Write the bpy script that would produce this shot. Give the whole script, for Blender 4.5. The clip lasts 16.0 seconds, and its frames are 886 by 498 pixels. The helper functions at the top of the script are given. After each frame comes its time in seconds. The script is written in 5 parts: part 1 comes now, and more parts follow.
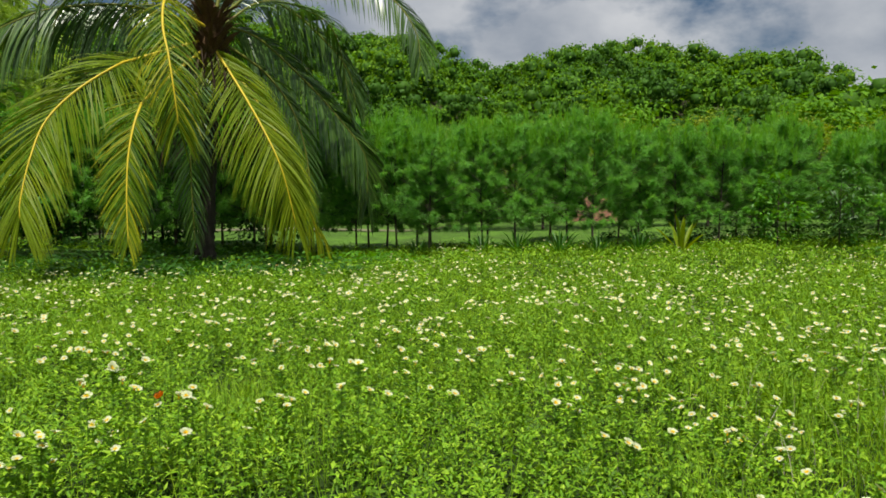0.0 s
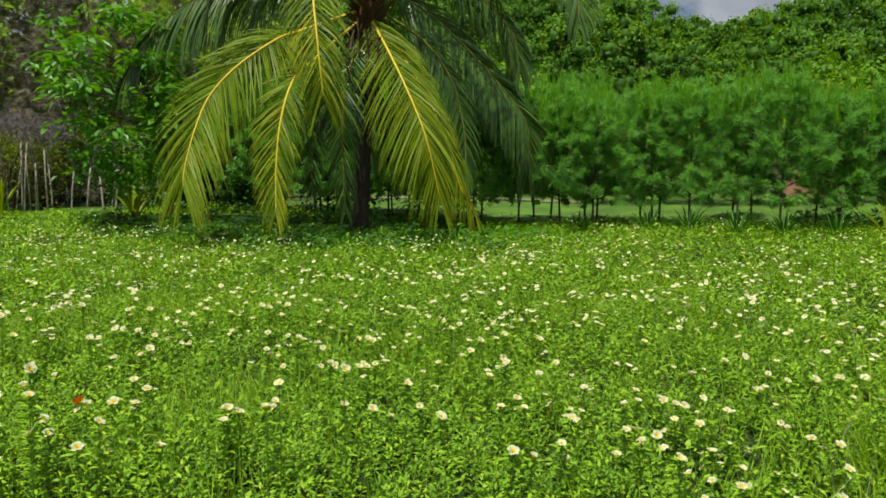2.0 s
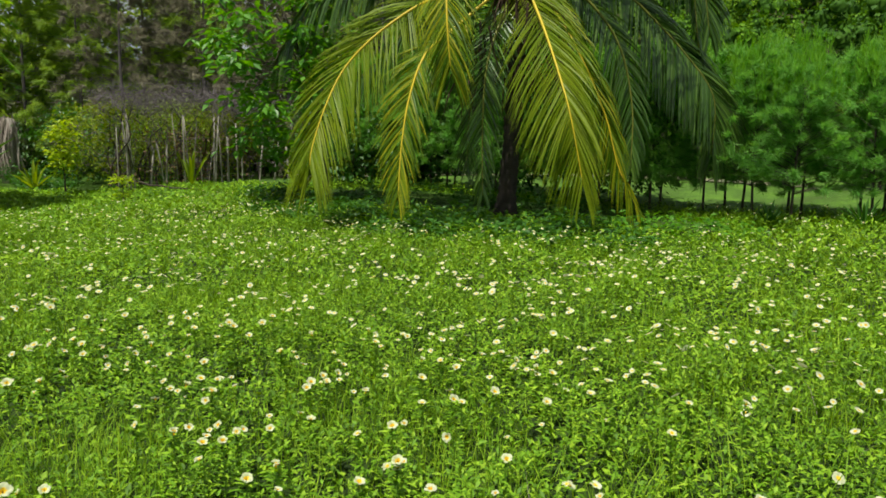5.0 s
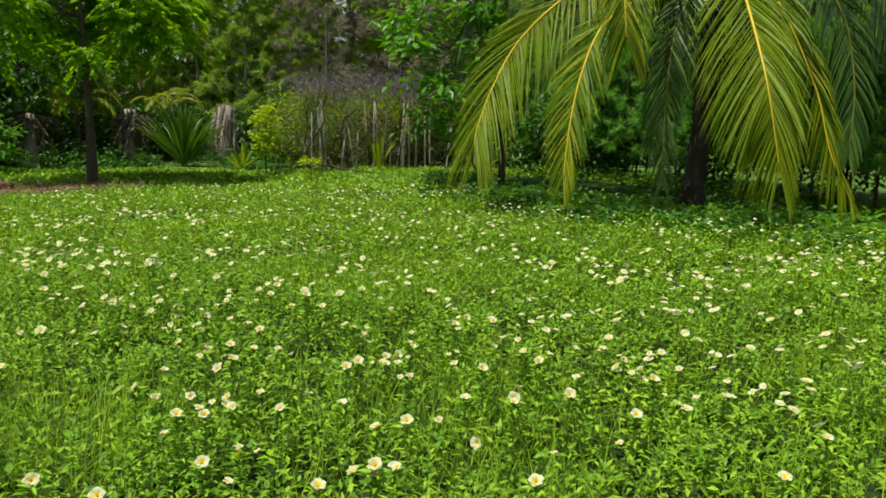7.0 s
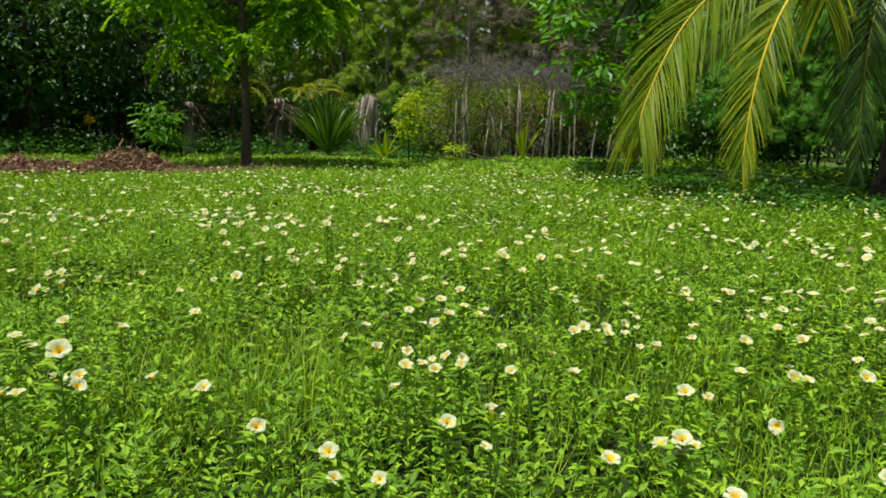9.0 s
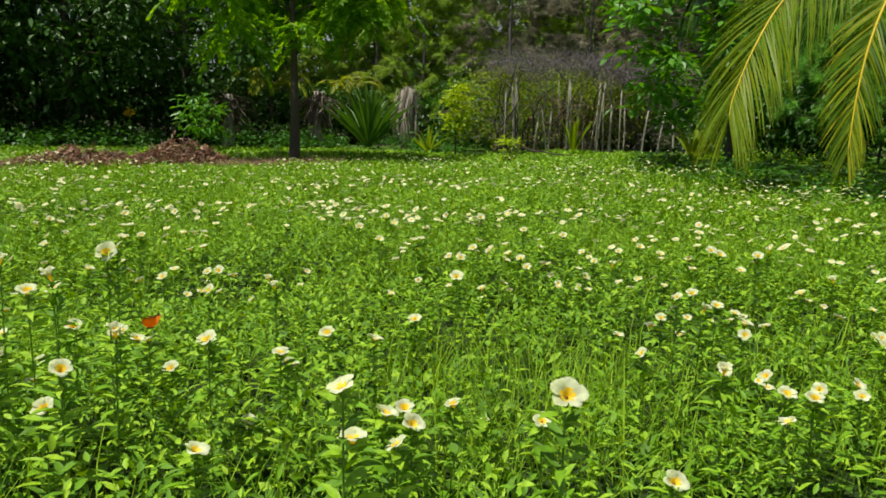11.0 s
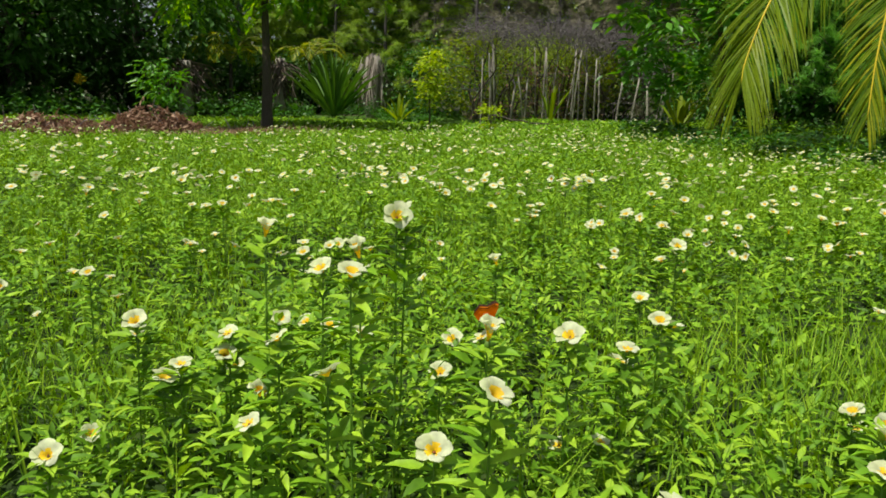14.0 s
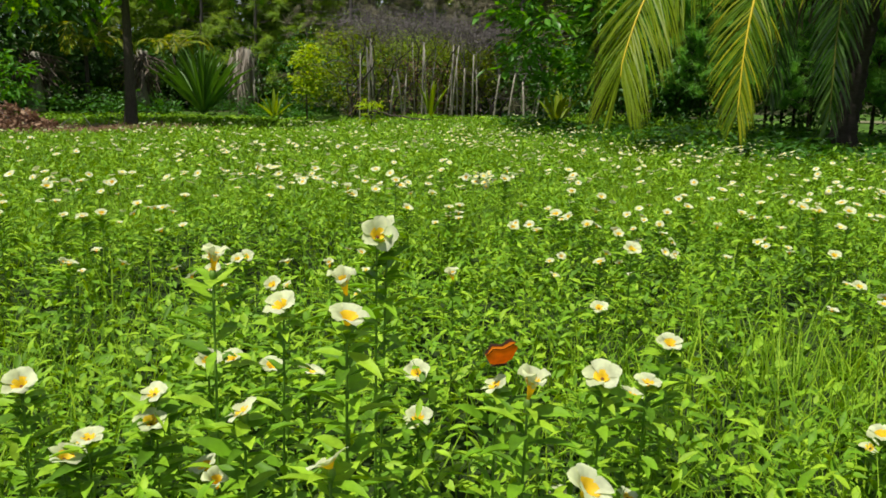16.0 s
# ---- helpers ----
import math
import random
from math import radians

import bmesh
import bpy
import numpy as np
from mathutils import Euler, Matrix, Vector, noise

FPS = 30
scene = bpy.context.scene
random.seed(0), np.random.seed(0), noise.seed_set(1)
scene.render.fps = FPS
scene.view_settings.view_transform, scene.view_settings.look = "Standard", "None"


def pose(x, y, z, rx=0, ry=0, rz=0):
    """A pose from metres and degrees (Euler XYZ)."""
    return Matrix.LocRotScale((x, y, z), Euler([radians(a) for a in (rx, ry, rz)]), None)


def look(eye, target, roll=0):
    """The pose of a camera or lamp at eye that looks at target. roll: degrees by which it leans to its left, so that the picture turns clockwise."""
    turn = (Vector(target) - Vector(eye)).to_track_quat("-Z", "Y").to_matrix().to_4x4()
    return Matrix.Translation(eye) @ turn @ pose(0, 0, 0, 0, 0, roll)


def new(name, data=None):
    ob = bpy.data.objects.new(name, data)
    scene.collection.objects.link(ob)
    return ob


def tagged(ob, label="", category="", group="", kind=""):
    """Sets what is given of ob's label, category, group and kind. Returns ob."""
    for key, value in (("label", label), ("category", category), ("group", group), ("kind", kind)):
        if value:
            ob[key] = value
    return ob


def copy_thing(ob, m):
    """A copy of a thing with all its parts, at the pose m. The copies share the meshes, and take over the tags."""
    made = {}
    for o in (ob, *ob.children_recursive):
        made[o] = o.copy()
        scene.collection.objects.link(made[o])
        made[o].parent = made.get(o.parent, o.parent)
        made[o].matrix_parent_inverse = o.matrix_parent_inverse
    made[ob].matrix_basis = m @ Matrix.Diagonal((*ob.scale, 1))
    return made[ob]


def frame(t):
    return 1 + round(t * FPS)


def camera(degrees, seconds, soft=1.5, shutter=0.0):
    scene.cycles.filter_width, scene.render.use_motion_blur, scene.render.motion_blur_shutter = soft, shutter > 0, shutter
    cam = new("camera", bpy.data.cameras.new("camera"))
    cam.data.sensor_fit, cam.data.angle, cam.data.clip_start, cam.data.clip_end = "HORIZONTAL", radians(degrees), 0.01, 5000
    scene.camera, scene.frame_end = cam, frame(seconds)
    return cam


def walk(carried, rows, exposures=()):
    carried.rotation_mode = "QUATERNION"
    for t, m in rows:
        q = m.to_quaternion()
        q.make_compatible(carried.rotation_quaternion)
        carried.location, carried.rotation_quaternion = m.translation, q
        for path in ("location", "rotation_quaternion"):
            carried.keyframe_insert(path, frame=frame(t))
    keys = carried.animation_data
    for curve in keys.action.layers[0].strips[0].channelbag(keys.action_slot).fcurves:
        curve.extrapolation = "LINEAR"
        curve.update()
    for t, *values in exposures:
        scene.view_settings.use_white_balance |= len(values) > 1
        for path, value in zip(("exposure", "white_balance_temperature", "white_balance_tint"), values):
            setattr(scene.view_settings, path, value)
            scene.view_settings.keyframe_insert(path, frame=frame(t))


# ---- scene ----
cam = camera(61.2, 16.0, soft=1.7)
METRES, EYE, TILT, LEAN, TURN = 8.0, 1.45, -3.9, 0.0, 0.0
ROWS = [
    (0.0, 0.0, 0.0, 0.0, -0.0, 0.0, 0.0),
    (0.5, 0.0389, 0.025, 0.0038, 4.09, -0.34, -0.42),
    (1.0, 0.073, 0.0486, 0.0089, 8.07, -1.0, -0.85),
    (1.5, 0.1107, 0.0739, 0.016, 12.45, -1.96, -1.28),
    (2.0, 0.1379, 0.1009, 0.0238, 16.1, -2.86, -1.54),
    (2.5, 0.1614, 0.1329, 0.0359, 19.83, -3.76, -1.78),
    (3.0, 0.1818, 0.167, 0.0475, 22.86, -4.37, -2.02),
    (5.5, 0.2624, 0.3899, 0.0619, 37.25, -6.11, -3.2),
    (6.0, 0.269, 0.4223, 0.054, 41.29, -6.45, -3.57),
    (6.5, 0.2687, 0.4567, 0.0437, 45.93, -6.78, -3.91),
    (7.0, 0.2596, 0.4804, 0.0347, 49.89, -7.0, -4.09),
    (7.5, 0.2416, 0.4918, 0.0256, 53.65, -7.26, -4.34),
    (8.0, 0.2226, 0.4914, 0.0144, 56.31, -7.42, -4.52),
    (8.5, 0.2016, 0.4843, 0.003, 58.35, -7.6, -4.64),
    (9.0, 0.1777, 0.4708, -0.0066, 59.45, -7.7, -4.79),
    (9.5, 0.1449, 0.4538, -0.0154, 60.09, -7.74, -4.9),
    (10.0, 0.1195, 0.4389, -0.0176, 60.42, -7.85, -4.97),
    (12.5, 0.0017, 0.3562, -0.0386, 59.4, -8.92, -4.89),
    (13.0, -0.0116, 0.3506, -0.0416, 58.57, -9.33, -4.89),
    (13.5, -0.0304, 0.3439, -0.0438, 57.23, -9.61, -4.89),
    (14.0, -0.0443, 0.3405, -0.0457, 55.79, -9.74, -4.83),
    (14.5, -0.0571, 0.338, -0.0473, 53.79, -9.74, -4.78),
    (15.0, -0.0715, 0.3342, -0.0467, 51.36, -9.66, -4.72),
    (15.5, -0.0816, 0.3371, -0.0464, 48.55, -9.55, -4.6),
    (16.0, -0.0862, 0.3437, -0.0479, 46.15, -9.26, -4.55),
]
walk(cam, [(t, pose(0, 0, EYE, TILT, LEAN, TURN) @ pose(METRES * x, METRES * y, METRES * z, 90 + pitch, roll, yaw)) for t, x, y, z, yaw, pitch, roll in ROWS])


# ---------------------------------------------------------------- light
SUN_EL, SUN_AZ = radians(70), math.atan2(-0.12, -0.99)
scene.view_settings.exposure = 0.08

world = bpy.data.worlds.new("sky")
scene.world = world
world.use_nodes = True
wn, wl = world.node_tree.nodes, world.node_tree.links
wn.clear()
w_out, w_bg = wn.new("ShaderNodeOutputWorld"), wn.new("ShaderNodeBackground")
w_sky, w_co = wn.new("ShaderNodeTexSky"), wn.new("ShaderNodeTexCoord")
w_sky.sky_type, w_sky.sun_disc = "NISHITA", False
w_sky.sun_elevation, w_sky.sun_rotation = SUN_EL, SUN_AZ
w_noise, w_ramp, w_mix = wn.new("ShaderNodeTexNoise"), wn.new("ShaderNodeValToRGB"), wn.new("ShaderNodeMix")
w_map = wn.new("ShaderNodeMapping")
w_map.inputs["Scale"].default_value = (1.0, 1.0, 1.7)
w_map.inputs["Location"].default_value = (0.72, 0.1, 0.1)
w_noise.inputs["Scale"].default_value, w_noise.inputs["Detail"].default_value = 2.8, 9
w_noise.inputs["Roughness"].default_value = 0.55
w_ramp.color_ramp.elements[0].position, w_ramp.color_ramp.elements[1].position = 0.37, 0.47
w_shade, w_cloud = wn.new("ShaderNodeTexNoise"), wn.new("ShaderNodeMix")
w_shade.inputs["Scale"].default_value, w_shade.inputs["Detail"].default_value = 4.5, 7
w_cloud.data_type, w_mix.data_type = "RGBA", "RGBA"
w_cloud.inputs["A"].default_value, w_cloud.inputs["B"].default_value = (5.6, 6.6, 8.2, 1), (14.0, 14.4, 15.0, 1)
w_sr = wn.new("ShaderNodeValToRGB")
w_sr.color_ramp.elements[0].position, w_sr.color_ramp.elements[1].position = 0.38, 0.66
wl.new(w_co.outputs["Generated"], w_map.inputs["Vector"])
wl.new(w_map.outputs["Vector"], w_noise.inputs["Vector"])
wl.new(w_map.outputs["Vector"], w_shade.inputs["Vector"])
wl.new(w_noise.outputs["Fac"], w_ramp.inputs["Fac"])
wl.new(w_shade.outputs["Fac"], w_sr.inputs["Fac"])
wl.new(w_sr.outputs["Color"], w_cloud.inputs["Factor"])
wl.new(w_ramp.outputs["Color"], w_mix.inputs["Factor"])
w_blue = wn.new("ShaderNodeHueSaturation")
w_blue.inputs["Saturation"].default_value = 1.5
wl.new(w_sky.outputs["Color"], w_blue.inputs["Color"])
wl.new(w_blue.outputs["Color"], w_mix.inputs["A"])
wl.new(w_cloud.outputs["Result"], w_mix.inputs["B"])
wl.new(w_mix.outputs["Result"], w_bg.inputs["Color"])
wl.new(w_bg.outputs["Background"], w_out.inputs["Surface"])
w_bg.inputs["Strength"].default_value = 0.040

sun = new("sun", bpy.data.lights.new("sun", "SUN"))
sun.data.energy, sun.data.angle, sun.data.color = 5.0, radians(0.53), (1.0, 0.95, 0.86)
sun.matrix_world = look((80 * math.cos(SUN_EL) * math.sin(SUN_AZ), 80 * math.cos(SUN_EL) * math.cos(SUN_AZ), 80 * math.sin(SUN_EL)), (0, 0, 0))


# ---------------------------------------------------------------- materials
def nodes_of(name):
    m = bpy.data.materials.new(name)
    m.use_nodes = True
    n, l = m.node_tree.nodes, m.node_tree.links
    n.clear()
    return m, n, l


def ramp(n, stops):
    r = n.new("ShaderNodeValToRGB")
    while len(r.color_ramp.elements) < len(stops):
        r.color_ramp.elements.new(0.5)
    for e, (p, c) in zip(r.color_ramp.elements, stops):
        e.position, e.color = p, (*c, 1)
    return r


def noise_tex(n, l, scale, detail=5.0, rough=0.6, coord="Position"):
    t = n.new("ShaderNodeTexNoise")
    t.inputs["Scale"].default_value, t.inputs["Detail"].default_value, t.inputs["Roughness"].default_value = scale, detail, rough
    if coord == "Position":
        l.new(n.new("ShaderNodeNewGeometry").outputs["Position"], t.inputs["Vector"])
    else:
        l.new(n.new("ShaderNodeTexCoord").outputs[coord], t.inputs["Vector"])
    return t


def leaf_material(name, dark, mid, light, through_light=0.35, rough=0.45, patch=0.7, spread=0.5, dry=None, spec=0.4):
    """Leaves: colour by leaf and by patch, a little gloss, and light that comes through the blade."""
    m, n, l = nodes_of(name)
    geo = n.new("ShaderNodeNewGeometry")
    big = noise_tex(n, l, patch, 3)
    fine = noise_tex(n, l, 45.0, 2)
    stops = [(0.0, dark), (0.5, mid), (0.93 if dry else 1.0, light)] + ([(0.975, dry)] if dry else [])
    r = ramp(n, stops)
    mix = n.new("ShaderNodeMix")
    mix.inputs["Factor"].default_value = spread
    l.new(big.outputs["Fac"], mix.inputs["A"])
    l.new(geo.outputs["Random Per Island"], mix.inputs["B"])
    l.new(mix.outputs["Result"], r.inputs["Fac"])
    hs = n.new("ShaderNodeHueSaturation")
    val = n.new("ShaderNodeMapRange")
    val.inputs["From Min"].default_value, val.inputs["From Max"].default_value = 0.3, 0.7
    val.inputs["To Min"].default_value, val.inputs["To Max"].default_value = 0.75, 1.25
    l.new(fine.outputs["Fac"], val.inputs["Value"])
    l.new(val.outputs["Result"], hs.inputs["Value"])
    l.new(r.outputs["Color"], hs.inputs["Color"])
    p, t, mx, o = n.new("ShaderNodeBsdfPrincipled"), n.new("ShaderNodeBsdfTranslucent"), n.new("ShaderNodeMixShader"), n.new("ShaderNodeOutputMaterial")
    p.inputs["Roughness"].default_value, p.inputs["Specular IOR Level"].default_value = rough, spec
    l.new(hs.outputs["Color"], p.inputs["Base Color"])
    tint = n.new("ShaderNodeHueSaturation")
    tint.inputs["Saturation"].default_value, tint.inputs["Value"].default_value, tint.inputs["Hue"].default_value = 1.1, 1.35, 0.487
    l.new(hs.outputs["Color"], tint.inputs["Color"])
    l.new(tint.outputs["Color"], t.inputs["Color"])
    mx.inputs["Fac"].default_value = through_light
    l.new(p.outputs["BSDF"], mx.inputs[1])
    l.new(t.outputs["BSDF"], mx.inputs[2])
    l.new(mx.outputs["Shader"], o.inputs["Surface"])
    return m


def rough_material(name, stops, scale=6.0, rough=0.9, bump=0.4, bump_scale=30.0, stretch=None, coord="Object"):
    """Bark, earth, straw: colour by noise at two scales, with relief."""
    m, n, l = nodes_of(name)
    a, b = noise_tex(n, l, scale, 6, 0.65, coord), noise_tex(n, l, bump_scale, 6, 0.7, coord)
    if stretch:
        mp = n.new("ShaderNodeMapping")
        mp.inputs["Scale"].default_value = stretch
        l.new(n.new("ShaderNodeTexCoord").outputs["Object"], mp.inputs["Vector"])
        l.new(mp.outputs["Vector"], a.inputs["Vector"])
        l.new(mp.outputs["Vector"], b.inputs["Vector"])
    mix = n.new("ShaderNodeMix")
    mix.inputs["Factor"].default_value = 0.4
    l.new(a.outputs["Fac"], mix.inputs["A"])
    l.new(b.outputs["Fac"], mix.inputs["B"])
    r = ramp(n, stops)
    l.new(mix.outputs["Result"], r.inputs["Fac"])
    p, bp, o = n.new("ShaderNodeBsdfPrincipled"), n.new("ShaderNodeBump"), n.new("ShaderNodeOutputMaterial")
    p.inputs["Roughness"].default_value = rough
    p.inputs["Specular IOR Level"].default_value = 0.25
    bp.inputs["Strength"].default_value, bp.inputs["Distance"].default_value = bump, 0.03
    l.new(r.outputs["Color"], p.inputs["Base Color"])
    l.new(b.outputs["Fac"], bp.inputs["Height"])
    l.new(bp.outputs["Normal"], p.inputs["Normal"])
    l.new(p.outputs["BSDF"], o.inputs["Surface"])
    return m


M_HERB = leaf_material("herb_leaf", (0.017, 0.056, 0.006), (0.147, 0.32, 0.011), (0.37, 0.56, 0.03), 0.20, 0.55, 0.9, 0.6, dry=(0.36, 0.36, 0.05), spec=0.22)
M_GRASS = leaf_material("grass_blade", (0.05, 0.13, 0.006), (0.175, 0.345, 0.012), (0.37, 0.54, 0.03), 0.28, 0.6, 0.6, 0.6, dry=(0.32, 0.28, 0.10), spec=0.2)
# dark leaf green; under and behind the palm it stands in for shade
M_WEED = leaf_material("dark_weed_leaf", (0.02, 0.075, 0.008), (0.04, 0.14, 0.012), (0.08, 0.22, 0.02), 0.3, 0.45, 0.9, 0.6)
M_PETAL = leaf_material("petal", (0.48, 0.52, 0.26), (0.60, 0.64, 0.40), (0.70, 0.73, 0.54), 0.28, 0.7, 0.9, 0.8, spec=0.1)
M_YOLK = leaf_material("flower_centre", (0.75, 0.42, 0.01), (0.82, 0.55, 0.02), (0.85, 0.66, 0.06), 0.2, 0.6, 2.0, 0.8, spec=0.2)
M_EYE = leaf_material("flower_eye", (0.10, 0.03, 0.01), (0.16, 0.05, 0.01), (0.25, 0.09, 0.01), 0.1, 0.7, 5.0, 0.5)
M_STEM = leaf_material("green_stem", (0.09, 0.19, 0.02), (0.15, 0.30, 0.03), (0.22, 0.32, 0.05), 0.2, 0.6, 3.0, 0.6)
M_FROND = leaf_material("frond_leaflet", (0.022, 0.06, 0.009), (0.05, 0.12, 0.014), (0.13, 0.23, 0.03), 0.15, 0.33, 0.8, 0.75, spec=0.6)
M_FROND_OLD = leaf_material("frond_leaflet_yellowing", (0.035, 0.10, 0.006), (0.15, 0.25, 0.008), (0.44, 0.41, 0.012), 0.40, 0.48, 1.3, 0.75, dry=(0.42, 0.27, 0.06), spec=0.22)
M_RACHIS = rough_material("frond_rachis", [(0.3, (0.46, 0.36, 0.02)), (0.6, (0.66, 0.50, 0.03)), (0.8, (0.52, 0.34, 0.04))], 5, 0.45, 0.1, 40)
M_RACHIS_GREEN = rough_material("frond_rachis_green", [(0.3, (0.10, 0.13, 0.02)), (0.7, (0.24, 0.24, 0.04))], 5, 0.45, 0.1, 40)
M_NEEDLE = leaf_material("casuarina_needle", (0.05, 0.17, 0.034), (0.17, 0.41, 0.068), (0.34, 0.62, 0.11), 0.5, 0.6, 0.8, 0.35)
M_NEEDLE_OLIVE = leaf_material("casuarina_needle_olive", (0.13, 0.22, 0.03), (0.27, 0.42, 0.055), (0.45, 0.58, 0.10), 0.5, 0.65, 0.5, 0.5)
M_NEEDLE_GREY = leaf_material("casuarina_needle_grey", (0.10, 0.105, 0.055), (0.21, 0.20, 0.125), (0.36, 0.335, 0.235), 0.25, 0.8, 0.5, 0.5, spec=0.1)
M_WOODS = leaf_material("woods_leaf", (0.035, 0.11, 0.006), (0.10, 0.25, 0.012), (0.22, 0.39, 0.022), 0.3, 0.6, 0.16, 0.38, spec=0.15)
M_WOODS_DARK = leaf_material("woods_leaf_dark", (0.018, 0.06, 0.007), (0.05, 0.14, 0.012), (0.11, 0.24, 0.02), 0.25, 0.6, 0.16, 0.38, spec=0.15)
M_WOODS_LIGHT = leaf_material("woods_leaf_light", (0.05, 0.14, 0.008), (0.13, 0.28, 0.013), (0.26, 0.42, 0.024), 0.35, 0.6, 0.16, 0.38, spec=0.15)
M_DARKTREE = leaf_material("dark_tree_leaf", (0.022, 0.075, 0.010), (0.045, 0.13, 0.014), (0.09, 0.21, 0.03), 0.3, 0.45, 0.5, 0.55)
M_BRIGHT = leaf_material("bright_tree_leaf", (0.035, 0.13, 0.010), (0.085, 0.26, 0.018), (0.18, 0.42, 0.03), 0.4, 0.4, 0.8, 0.55)
M_SHADE = leaf_material("shade_tree_leaf", (0.035, 0.11, 0.010), (0.17, 0.37, 0.02), (0.44, 0.64, 0.04), 0.60, 0.5, 0.9, 0.45, spec=0.25)
M_LIME = leaf_material("lime_shrub_leaf", (0.18, 0.32, 0.010), (0.32, 0.46, 0.015), (0.50, 0.60, 0.03), 0.45, 0.45, 1.2, 0.6)
M_SWORD = leaf_material("sword_leaf", (0.04, 0.12, 0.015), (0.08, 0.19, 0.02), (0.18, 0.30, 0.05), 0.2, 0.4, 1.0, 0.6)
M_DRYLEAF = leaf_material("dry_leaf", (0.09, 0.05, 0.032), (0.24, 0.145, 0.09), (0.46, 0.32, 0.21), 0.2, 0.8, 3.0, 0.75, spec=0.15)
M_STRAW = leaf_material("grey_dead_frond", (0.20, 0.165, 0.13), (0.36, 0.31, 0.26), (0.55, 0.50, 0.43), 0.15, 0.85, 1.4, 0.6, spec=0.1)
M_HUSK = leaf_material("brown_husk", (0.06, 0.048, 0.036), (0.14, 0.11, 0.085), (0.30, 0.25, 0.20), 0.15, 0.85, 1.4, 0.6, spec=0.1)
# dead leaf brown taken near black, so the crown's shade is in the colour
M_SKIRT_SHADED = leaf_material("dead_skirt", (0.025, 0.018, 0.012), (0.05, 0.035, 0.022), (0.10, 0.07, 0.045), 0.1, 0.9, 1.5, 0.6, spec=0.1)
M_YGREEN = leaf_material("yellow_green_leaf", (0.09, 0.16, 0.012), (0.18, 0.26, 0.018), (0.32, 0.38, 0.035), 0.4, 0.55, 0.9, 0.55, spec=0.2)
M_TIP = leaf_material("casuarina_tip", (0.10, 0.28, 0.025), (0.18, 0.42, 0.035), (0.30, 0.55, 0.05), 0.5, 0.6, 0.6, 0.5, spec=0.15)
M_TWIG = rough_material("dry_twig", [(0.3, (0.08, 0.068, 0.066)), (0.7, (0.23, 0.205, 0.205))], 6, 0.9, 0.3, 60)
M_POST = rough_material("weathered_stake", [(0.3, (0.19, 0.17, 0.135)), (0.55, (0.38, 0.35, 0.29)), (0.8, (0.54, 0.50, 0.43))], 4, 0.9, 0.5, 40, (8, 8, 1.5))
M_BARK = rough_material("dark_bark", [(0.3, (0.045, 0.035, 0.028)), (0.6, (0.11, 0.09, 0.07)), (0.8, (0.20, 0.17, 0.14))], 5, 0.9, 0.7, 28, (9, 9, 2.5))
M_PALMBARK = rough_material("palm_bark", [(0.3, (0.025, 0.02, 0.016)), (0.6, (0.065, 0.055, 0.045)), (0.8, (0.12, 0.10, 0.085))], 4, 0.9, 0.8, 26, (3, 3, 10))
M_FIBRE = rough_material("palm_fibre", [(0.3, (0.05, 0.03, 0.015)), (0.6, (0.16, 0.09, 0.04)), (0.8, (0.28, 0.17, 0.08))], 6, 0.95, 0.8, 40, (8, 8, 2))
M_BAMBOO = rough_material("bamboo_pole", [(0.3, (0.14, 0.11, 0.075)), (0.55, (0.27, 0.225, 0.155)), (0.8, (0.38, 0.33, 0.24))], 4, 0.6, 0.2, 30, (10, 10, 1))
M_GROUND = rough_material("ground_cover", [(0.30, (0.045, 0.06, 0.015)), (0.48, (0.06, 0.13, 0.015)), (0.60, (0.10, 0.21, 0.02)), (0.75, (0.15, 0.26, 0.035))], 0.8, 0.95, 0.6, 9.0)


